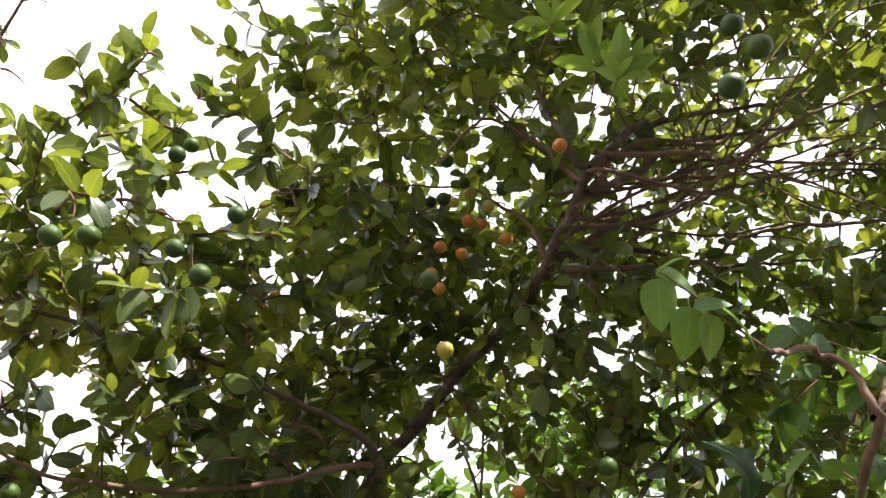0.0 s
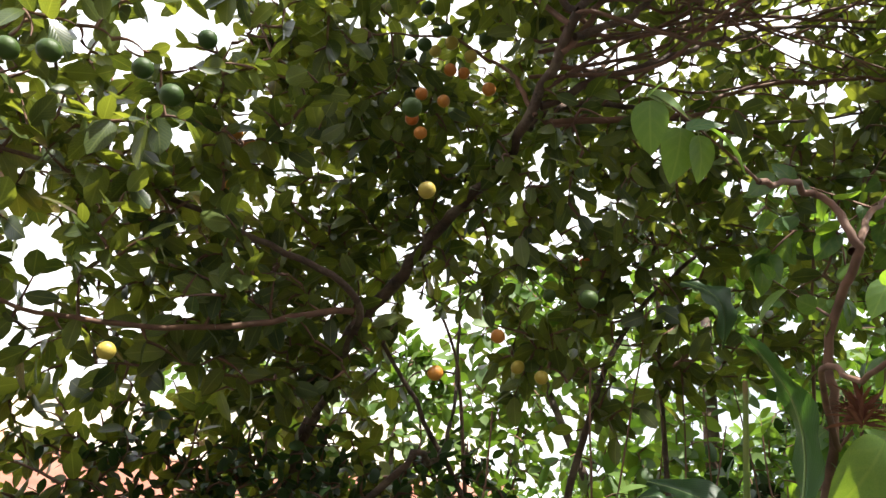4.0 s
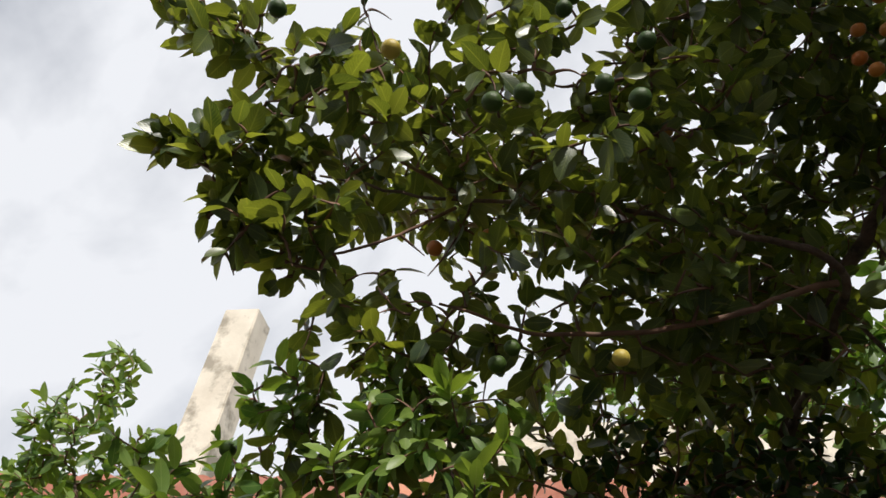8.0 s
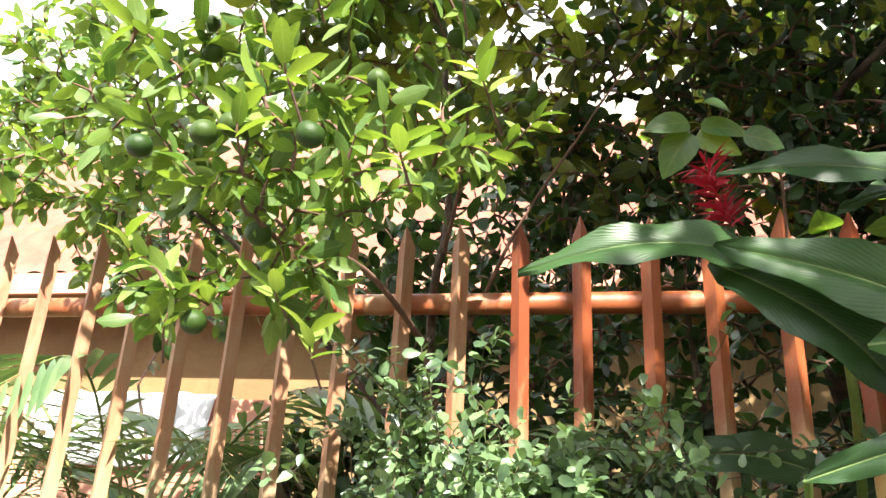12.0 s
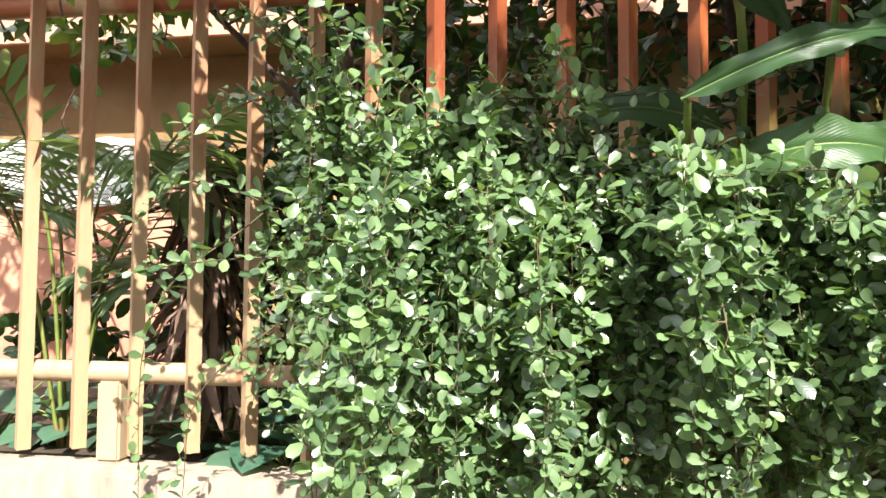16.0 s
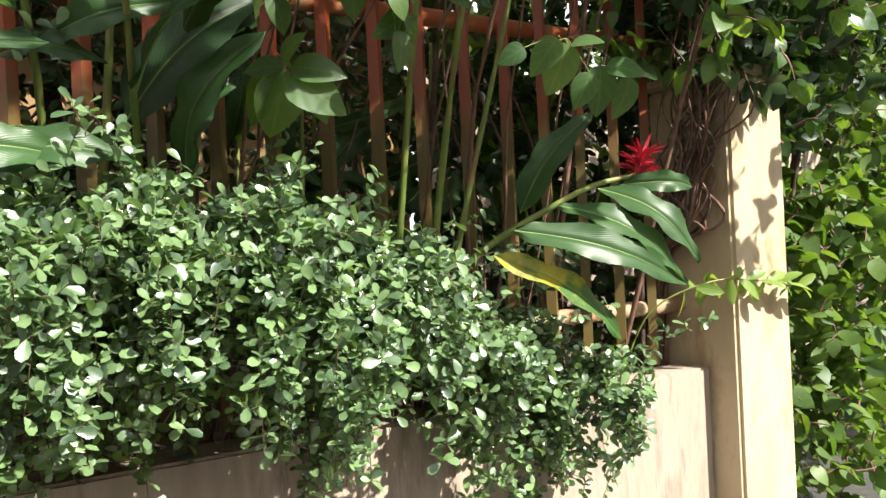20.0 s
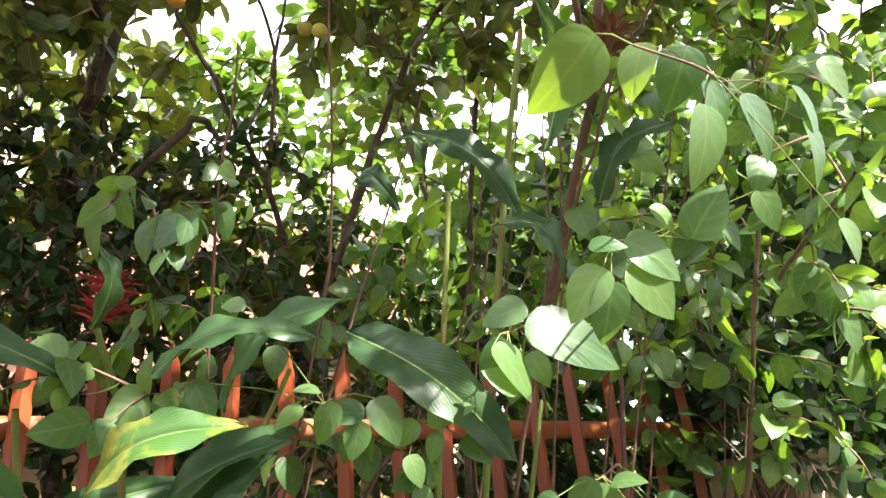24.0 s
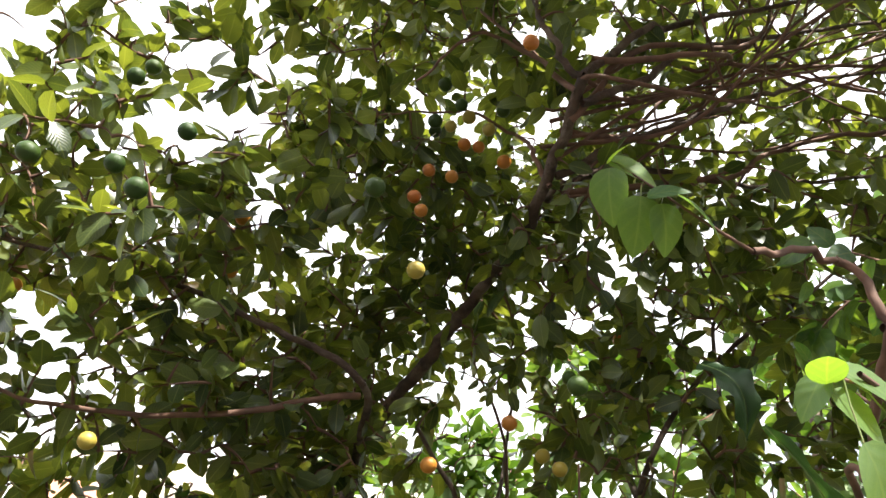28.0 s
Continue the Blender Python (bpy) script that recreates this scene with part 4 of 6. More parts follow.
def young_citrus():
    rng = np.random.default_rng(5)
    tree = thing("calamondin_tree", (-0.1, 0.25, 0.96), "young calamondin tree with bright green leaves leaning over the fence", "tree", "citrus trees")
    ends = woody(tree, SMALL_LIMBS, SMALL_CANOPY, rng, M["bark"], M["twig"], M["young_leaf"], SLIM, 300, (0.3, -1.5, 2.0), reach=0.16, gap=0.012, size=(0.035, 0.075), wild=0.35)
    rosettes(tree, [(0.07, -0.77, 2.15), (-0.17, -0.77, 2.22), (-0.11, -0.79, 2.31), (0.16, -0.72, 2.3), (-0.17, -0.6, 2.01), (-0.09, -0.62, 1.93), (-0.33, -0.6, 1.99), (-0.12, -0.72, 2.52), (0.13, -0.7, 2.5), (-0.45, -0.6, 2.1)], M["new_leaf"], rng, (0.045, 0.075), 6)
    fr = random.Random(6)
    greens = [(0.1, -0.5, 2.56), (0.08, -0.5, 2.51), (-0.11, -0.5, 2.52), (-0.07, -0.75, 2.18), (-0.28, -0.69, 2.23), (-0.4, -0.68, 2.22), (0.0, -0.68, 2.31), (-0.25, -0.66, 2.26), (-0.31, -0.58, 1.95), (-0.22, -0.58, 2.1)]
    hang_fruit(tree, greens + [e - np.array((0, 0, 0.02)) for e in fr.sample(ends, 12)], GREEN, 0.021, "glossy green unripe fruit", fr)


old_citrus()
young_citrus()


def tea_shrub():
    """Trailing shrub: leaders that arch over the wall and hang, set with short shoots of small leaves."""
    rng = np.random.default_rng(8)
    s = thing("trailing_shrub", (0.8, 0.0, 1.04), "dense trailing shrub with small glossy leaves hanging over the wall", "shrub")
    top = np.array([(-0.3, 1.62), (-0.15, 1.76), (0.05, 1.8), (0.25, 1.8), (0.45, 1.74), (0.62, 1.71), (0.7, 1.6), (0.9, 1.58), (1.1, 1.6), (1.3, 1.57), (1.5, 1.52), (1.75, 1.41), (2.05, 1.27), (2.25, 1.16)])
    low = np.array([(-0.3, 1.4), (-0.16, 1.2), (-0.05, 1.0), (0.1, 0.85), (0.7, 0.85), (1.1, 0.9), (1.4, 0.92), (1.8, 0.9), (2.25, 0.98)])
    hang, rise = [], []
    heads = np.linspace(-0.08, 2.18, 36) + rng.normal(size=36) * 0.03
    for k, hx in enumerate(heads):
        z0 = np.interp(hx, top[:, 0], top[:, 1]) + rng.normal() * 0.055
        e0 = np.interp(hx, low[:, 0], low[:, 1]) + rng.normal() * 0.09 + ((0.3 if hx > 1.5 else 0.2) if k % 3 and hx > 0.5 else 0.08 * (k % 2))
        depth = (0.12, 0.42, 0.28, 0.5)[k % 4] * rng.uniform(0.85, 1.2) * (0.75 if hx > 1.7 else 1.0)
        for j in range(4 if hx < 0.03 else (12, 18, 8, 15)[k % 4]):
            x = hx + rng.normal() * 0.017
            z = z0 - abs(rng.normal()) * 0.12
            e = min(e0 + abs(rng.normal()) * 0.2, z - 0.12)
            out = depth * rng.uniform(0.55, 1.05)
            dx = rng.normal() * 0.022
            w = rng.normal(size=(3, 3)) * 0.016
            hang.append(smooth_line([np.array((x, 0.05, 1.06)), np.array((x + dx * 0.3, 0.0, z - 0.15)) + w[0], np.array((x + dx, -out * 0.6, z)), np.array((x + dx * 1.3, -out, (z + e) / 2 + 0.05)) + w[1], np.array((x + dx * 1.4, -out * 0.92, e)) + w[2]], 4))
        for j in range(3):
            x = hx + rng.normal() * 0.04
            tip = np.array((x + rng.normal() * 0.13, -depth * rng.uniform(0.5, 1.3), z0 + rng.normal() * 0.09))
            rise.append(smooth_line([np.array((x, -depth * 0.3, z0 - 0.15)), np.array((x, -depth * 0.5, z0 - 0.05)), tip], 6))
    sprays = [((0.35, -0.2, 1.7), (0.45, -0.3, 1.84), (0.55, -0.38, 2.02)), ((0.5, -0.2, 1.65), (0.7, -0.28, 1.78), (0.95, -0.3, 1.92)), ((0.3, -0.3, 1.8), (0.55, -0.3, 1.8), (0.84, -0.3, 1.84)), ((0.5, -0.25, 1.7), (0.68, -0.3, 1.64), (0.8, -0.3, 1.66)),
              ((0.1, -0.2, 1.75), (-0.05, -0.3, 1.88), (-0.15, -0.35, 1.97)), ((-0.1, -0.2, 1.6), (-0.28, -0.28, 1.66), (-0.4, -0.28, 1.58)), ((-0.05, -0.25, 1.52), (-0.3, -0.28, 1.5), (-0.5, -0.28, 1.46)), ((-0.15, -0.25, 1.6), (-0.36, -0.28, 1.4), (-0.38, -0.28, 0.99)), ((-0.1, -0.25, 1.4), (-0.26, -0.28, 1.25), (-0.29, -0.28, 1.05)),
              ((1.1, -0.2, 1.5), (1.35, -0.28, 1.56), (1.5, -0.3, 1.6)), ((1.0, -0.2, 1.45), (1.06, -0.25, 1.6), (1.05, -0.27, 1.73)), ((1.3, -0.2, 1.45), (1.34, -0.25, 1.6), (1.33, -0.25, 1.68)), ((1.6, -0.2, 1.35), (1.85, -0.28, 1.46), (2.0, -0.28, 1.48)),
              ((1.95, -0.2, 1.2), (2.15, -0.26, 1.1), (2.28, -0.26, 0.8)), ((1.8, -0.25, 1.2), (1.95, -0.3, 1.05), (1.97, -0.28, 0.86)), ((2.0, -0.2, 1.2), (2.15, -0.25, 1.16), (2.28, -0.26, 1.06))]
    loose = [smooth_line(p, 7) for p in sprays]
    shoots, wood = [], [(l, 0.0017, 0.0008) for l in hang + rise + loose]
    for lines, lag, first in ((hang, 0.031, 0.35), (rise, 0.027, 0.25), (loose, 0.034, 0.15)):
        for line in lines:
            n = max(int(np.linalg.norm(np.diff(line, axis=0), axis=1).sum() * (1 - first) / lag), 2)
            for f in np.linspace(first, 0.99, n):
                i = f * (len(line) - 1)
                a = line[int(i)] + (line[min(int(i) + 1, len(line) - 1)] - line[int(i)]) * (i % 1)
                way = np.array((rng.normal() * 0.8, -0.45 + rng.normal() * 0.55, 0.35 + rng.normal() * 0.5))
                reach = rng.uniform(0.01, 0.05) if lines is not loose else rng.uniform(0.006, 0.02)
                shoots.append(np.array([a, a + unit(way) * reach * 0.6, a + unit(way + (0, 0, 0.4)) * reach]))
    wood += [(l, 0.0012, 0.0006) for l in shoots]
    under(tagged(part("stem_mass", tubes("stem_mass", wood, M["shrub_stem"], 3)), kind="stuff"), s)
    P, D, U, S = twig_leaves(shoots, rng, reach=0.05, gap=0.0052, size=(0.018, 0.038), drop=-0.1, flat=0.5, along=(-0.1, 0.5), spread=0.85, wild=0.3, face=(0, -0.42, 0.2))
    foliage(s, P, D, U, S, SPOON, M["tea_leaf"], 300, (0.5, -1.5, 1.4))


tea_shrub()


def blade(base, tip, width, sag=0.06, twist=0.0, seed=0, up=(0.1, -1.0, 0.4)):
    """A long ginger leaf between two places: midrib groove, wavy edges, pointed tip."""
    rng = np.random.default_rng(seed)
    a, b = np.array(base, float), np.array(tip, float)
    n = 14
    s = np.linspace(0, 1, n)
    x = unit(b - a)
    u = np.array(up, float) + rng.normal(size=3) * 0.15
    z = unit(u - (u @ x) * x)
    y = np.cross(z, x)
    ang = radians(twist)
    y, z = y * math.cos(ang) + z * math.sin(ang), z * math.cos(ang) - y * math.sin(ang)
    half = width / 2 * np.clip(np.sin(np.pi * np.clip(s * 0.94 + 0.06, 0, 1)) ** 0.62, 0, 1) * (1 - 0.25 * s)
    half[0], half[-1] = 0.004, 0.001
    mid = a + np.outer(s, b - a) + np.outer(np.sin(np.pi * s) * sag, z)
    rows = []
    for k, v in enumerate((-1, -0.66, -0.33, -0.03, 0.0, 0.03, 0.33, 0.66, 1)):
        rise = 0.16 * abs(v) * half + 0.01 * np.sin(s * 17 + seed + 2 * v) * abs(v) ** 3
        if v == 0:
            rise = rise - 0.0025
        rows.append(mid + np.outer(half * v, y) + np.outer(rise, z))
    co = np.stack(rows, 1).reshape(-1, 3)
    tris = []
    m = 9
    for i in range(n - 1):
        for j in range(m - 1):
            p = i * m + j
            tris += [(p, p + 1, p + m + 1), (p, p + m + 1, p + m)]
    return co, tris


def flower_spike(at, length, n, seed, lean=(0, 0, 1)):
    """A red cone of narrow curling bracts."""
    rng = np.random.default_rng(seed)
    axis = unit(np.array(lean, float))
    s = np.linspace(0.05, 1, n)
    P = np.array(at) + np.outer(s * length, axis)
    a = np.arange(n) * 2.4
    ref = unit(np.cross(axis, (0.3, 1, 0.2)))
    out = np.cos(a)[:, None] * ref + np.sin(a)[:, None] * np.cross(axis, ref)
    return P, out + axis * 0.7 + rng.normal(size=(n, 3)) * 0.35, axis * 0.5 - out + rng.normal(size=(n, 3)) * 0.3, rng.uniform(0.03, 0.07, n)


def ginger(at, label, stems, leaves, flowers=(), yellow=(), seed=0):
    g = thing("ginger_plant", at, label, "plant", "ginger plants")
    for pts in stems:
        under(part("stem", tubes("stem", [(smooth_line(pts, 6), 0.011, 0.006)], M["green_stem"], 8)), g)
    for k, (base, tip, width, twist) in enumerate(leaves):
        mat = M["yellowed_leaf"] if k in yellow else M["ginger_leaf"]
        co, tris = blade(base, tip, width, twist=twist, seed=seed + k)
        ob = under(part("leaf", tri_mesh("leaf", co, tris, mat, np.tile(np.abs((-1, -0.66, -0.33, -0.03, 0.0, 0.03, 0.33, 0.66, 1)), 14), np.repeat(np.linspace(0, 1, 14), 9)), label="green blade with a yellowed patch" if k in yellow else ""), g)
        rib = part("midrib", tubes("midrib", [(np.array(co).reshape(-1, 9, 3)[:, 4], 0.0032, 0.0008)], M["pale_rib"], 5))
        rib.parent = ob
    for k, (place, length, lean) in enumerate(flowers):
        f = part("flower", leaf_mass("flower", *flower_spike(place, length, 90, seed + k, lean), PETAL, M["dry_flower" if "faded" in label else "red_flower"]), label="red flower spike" if "faded" not in label else "dried brown flower")
        under(f, g)
    return g


ginger((0.75, 0.1, 0.96), "tall ginger plant with broad blades and red flowers by the fence", [
    ((0.75, 0.12, 0.95), (0.78, -0.05, 1.6), (0.72, -0.3, 2.0), (0.55, -0.42, 2.13)), ((0.85, 0.12, 0.95), (0.92, -0.1, 1.7), (0.88, -0.35, 2.1)), ((0.7, 0.1, 0.95), (0.66, -0.15, 1.5), (0.62, -0.4, 1.76)),
], [
    ((0.95, -0.42, 2.14), (0.51, -0.52, 2.2), 0.095, 10), ((0.62, -0.42, 2.08), (0.2, -0.5, 2.05), 0.1, -10), ((0.92, -0.42, 1.93), (0.5, -0.5, 2.09), 0.13, -25),
    ((0.5, -0.45, 2.08), (0.78, -0.4, 1.86), 0.12, 15), ((0.695, -0.5, 1.935), (0.885, -0.5, 1.885), 0.1, -5), ((0.74, -0.12, 1.77), (0.43, -0.12, 1.8), 0.1, 0),
    ((0.6, -0.46, 1.75), (0.93, -0.45, 1.85), 0.055, 20), ((0.7, -0.36, 1.665), (0.97, -0.36, 1.67), 0.1, 0), ((0.85, -0.38, 2.12), (0.68, -0.5, 2.14), 0.08, 30),
], [((0.545, -0.42, 2.14), 0.13, (-0.3, -0.1, 1))], (4,), 10)
ginger((1.15, 0.1, 0.96), "dark green ginger plant leaning through the fence bars", [
    ((1.1, 0.12, 0.95), (1.1, -0.1, 1.6), (1.05, -0.42, 2.0)), ((1.2, 0.15, 0.95), (1.25, 0.0, 1.8), (1.4, -0.15, 2.25)), ((1.0, 0.1, 0.95), (1.02, -0.05, 1.5), (1.05, -0.2, 2.06), (0.99, -0.36, 2.25)), ((1.82, -0.06, 1.0), (1.9, -0.1, 1.5), (2.05, -0.19, 2.18)),
], [
    ((1.08, -0.5, 2.12), (1.32, -0.68, 2.14), 0.072, -10), ((1.21, -0.4, 2.09), (1.39, -0.62, 2.24), 0.126, -20), ((1.0, -0.45, 1.94), (1.21, -0.64, 2.01), 0.106, 0), ((1.17, -0.3, 1.94), (1.33, -0.49, 2.04), 0.109, 10),
    ((1.08, -0.25, 1.82), (1.3, -0.54, 2.01), 0.133, -20), ((1.18, -0.2, 1.68), (1.29, -0.44, 1.91), 0.121, -10), ((1.42, -0.5, 2.22), (1.72, -0.57, 1.96), 0.141, 10), ((0.92, -0.25, 1.9), (1.17, -0.35, 1.98), 0.074, 0),
    ((0.84, -0.2, 1.87), (1.03, -0.3, 1.86), 0.069, 10), ((0.82, -0.3, 1.66), (1.06, -0.38, 1.67), 0.097, 0), ((1.08, -0.1, 1.79), (1.36, -0.2, 2.06), 0.17, -20), ((1.2, -0.1, 1.68), (1.3, -0.2, 1.88), 0.105, -30), ((0.98, -0.38, 2.24), (0.965, -0.42, 2.4), 0.05, 20),
], [((0.99, -0.36, 2.25), 0.1, (0.15, -0.1, 1))], (2,), 30)
ginger((1.85, 0.1, 0.96), "low ginger plant with a single red flower", [
    ((1.8, 0.12, 0.97), (1.85, -0.1, 1.38), (2.1, -0.32, 1.6), (2.31, -0.36, 1.66)),
], [
    ((1.9, -0.36, 1.52), (2.33, -0.5, 1.36), 0.1, 10), ((2.06, -0.33, 1.58), (2.32, -0.5, 1.37), 0.095, -5), ((2.17, -0.36, 1.62), (2.35, -0.52, 1.42), 0.095, 5), ((2.02, -0.22, 1.57), (2.18, -0.34, 1.82), 0.1, -40),
    ((1.87, -0.3, 1.46), (2.19, -0.4, 1.23), 0.085, 0), ((2.25, -0.36, 1.63), (2.45, -0.42, 1.62), 0.065, 10),
], [((2.3, -0.36, 1.65), 0.07, (0.4, -0.1, 1))], (4,), 50)
ginger((1.8, 0.0, 0.96), "upright ginger shoots with a faded flower", [
    ((1.85, 0.1, 0.95), (1.82, -0.2, 1.8), (1.75, -0.6, 2.5), (1.72, -0.8, 2.8)), ((1.75, 0.1, 0.95), (1.72, -0.2, 1.9), (1.7, -0.45, 2.6)),
], [
    ((1.54, -0.6, 2.64), (1.76, -0.65, 2.41), 0.118, 10), ((1.68, -0.65, 2.41), (1.8, -0.7, 2.29), 0.096, 5), ((1.73, -0.8, 2.5), (1.61, -0.95, 2.8), 0.106, 60), ((1.36, -0.75, 2.4), (1.42, -0.79, 2.33), 0.048, 30),
    ((1.88, -0.75, 2.44), (1.98, -0.91, 2.55), 0.1, -20), ((1.55, -0.9, 2.97), (1.62, -0.87, 2.82), 0.085, 10), ((1.46, -0.6, 2.58), (1.55, -0.63, 2.5), 0.073, 0),
], [((1.74, -1.0, 2.57), 0.05, (0.1, -0.2, 0.6))], (), 70)


def shade_ginger():
    """Blades in the shade behind the bars."""
    rng = np.random.default_rng(21)
    for k in range(7):
        x, y = 0.45 + 0.33 * k + rng.uniform(-0.08, 0.08), rng.uniform(0.3, 0.6)
        stems, leaves = [], []
        for j in range(3):
            h = rng.uniform(1.4, 2.2)
            px, py = x + rng.normal() * 0.08, y + rng.normal() * 0.06
            stems.append(((px, py, 0.95), (px + 0.03, py, 0.5 * (0.95 + h)), (px + rng.normal() * 0.08, py - 0.05, h)))
            for i in range(4):
                z = 0.95 + (h - 0.95) * rng.uniform(0.35, 1)
                a = rng.uniform(0, 6.28)
                d = np.array((math.cos(a) * 0.3, math.sin(a) * 0.12 - 0.05, rng.uniform(-0.1, 0.25)))
                leaves.append(((px, py, z), tuple(np.array((px, py, z)) + d * rng.uniform(0.8, 1.4)), rng.uniform(0.06, 0.11), rng.uniform(-40, 40)))
        ginger((x, y, 0.96), "shaded ginger clump behind the fence bars", stems, leaves, seed=100 + 20 * k)


shade_ginger()


VINE_LIMBS = [
    (((2.0, 0.12, 0.95), (1.95, -0.15, 1.9), (1.9, -0.55, 2.35), (1.8, -0.95, 2.6)), 0.008, 0.003),
    (((2.6, 0.1, 0.95), (2.62, -0.25, 1.9), (2.55, -0.6, 2.6), (2.45, -0.95, 3.2)), 0.009, 0.004),
    (((1.3, 0.1, 0.95), (1.3, -0.15, 1.6), (1.32, -0.3, 2.0)), 0.008, 0.003),
    (((1.95, -0.4, 2.3), (1.85, -0.8, 2.6), (1.79, -1.0, 2.8), (1.71, -1.19, 2.85), (1.7, -1.2, 2.96), (1.64, -1.2, 2.98), (1.47, -1.25, 2.9)), 0.011, 0.006),
    (((1.73, -1.17, 2.86), (1.92, -1.15, 3.05), (2.16, -1.1, 3.27)), 0.009, 0.004),
    (((1.84, -0.85, 2.62), (1.65, -1.05, 2.66), (1.6, -1.15, 2.56), (1.48, -1.35, 2.5), (1.33, -1.47, 2.45)), 0.007, 0.003),
    (((2.55, -0.6, 2.4), (2.35, -0.9, 2.4), (2.15, -1.1, 2.35)), 0.007, 0.003),
    (((2.3, 0.1, 0.95), (2.35, -0.1, 2.0), (2.3, -0.4, 2.9), (2.4, -0.7, 3.6)), 0.009, 0.004),
]
VINE_CANOPY = [
    (1.95, -0.85, 2.6, 0.2, 0.14, 0.16, 7), (2.25, -1.0, 2.5, 0.25, 0.2, 0.25, 20), (1.9, -0.95, 3.1, 0.25, 0.2, 0.2, 12),
    (2.42, -1.05, 3.2, 0.35, 0.25, 0.3, 36), (2.5, -0.95, 2.85, 0.3, 0.25, 0.25, 32), (2.35, -0.95, 2.25, 0.25, 0.15, 0.15, 16), (2.85, -0.8, 2.3, 0.3, 0.25, 0.3, 34),
    # The last clump here is added out of view to dapple the pillar.
    (2.68, -0.55, 2.05, 0.2, 0.2, 0.2, 20), (2.05, -0.65, 2.35, 0.2, 0.18, 0.2, 16), (3.2, -0.95, 2.3, 0.28, 0.2, 0.28, 16),
]
VINE_LOW = [
    (1.05, -0.5, 2.4, 0.12, 0.08, 0.1, 6), (1.14, -0.5, 2.47, 0.12, 0.08, 0.08, 7),
    (1.75, -0.3, 2.3, 0.2, 0.12, 0.15, 8), (1.02, -0.42, 2.12, 0.14, 0.07, 0.08, 6), (1.5, -0.45, 1.98, 0.14, 0.07, 0.08, 5), (1.3, -0.2, 2.35, 0.25, 0.1, 0.12, 10), (0.9, -0.12, 2.24, 0.2, 0.12, 0.1, 8), (2.45, -0.3, 2.6, 0.4, 0.3, 0.4, 60), (2.1, 0.1, 2.6, 0.5, 0.3, 0.4, 60), (2.9, -0.2, 2.8, 0.4, 0.3, 0.5, 60), (2.75, -0.1, 2.2, 0.3, 0.2, 0.3, 40),
]


def bush_stems(rng):
    """Thin upright stems that thread the bush."""
    out = []
    for k in range(16):
        x, y = rng.uniform(1.3, 2.55), rng.uniform(0.1, 0.35)
        top = np.array((x + rng.normal() * 0.25, rng.uniform(-0.9, -0.1), rng.uniform(2.5, 3.4)))
        foot = np.array((x, y, 0.95))
        mids = [foot + (top - foot) * f + rng.normal(size=3) * (0.06, 0.05, 0.03) + (0, 0.15 * math.sin(3.1 * f), 0) for f in (0.3, 0.55, 0.8)]
        out.append((tuple(map(tuple, (foot, *mids, top))), rng.uniform(0.003, 0.0065), 0.002))
    return out


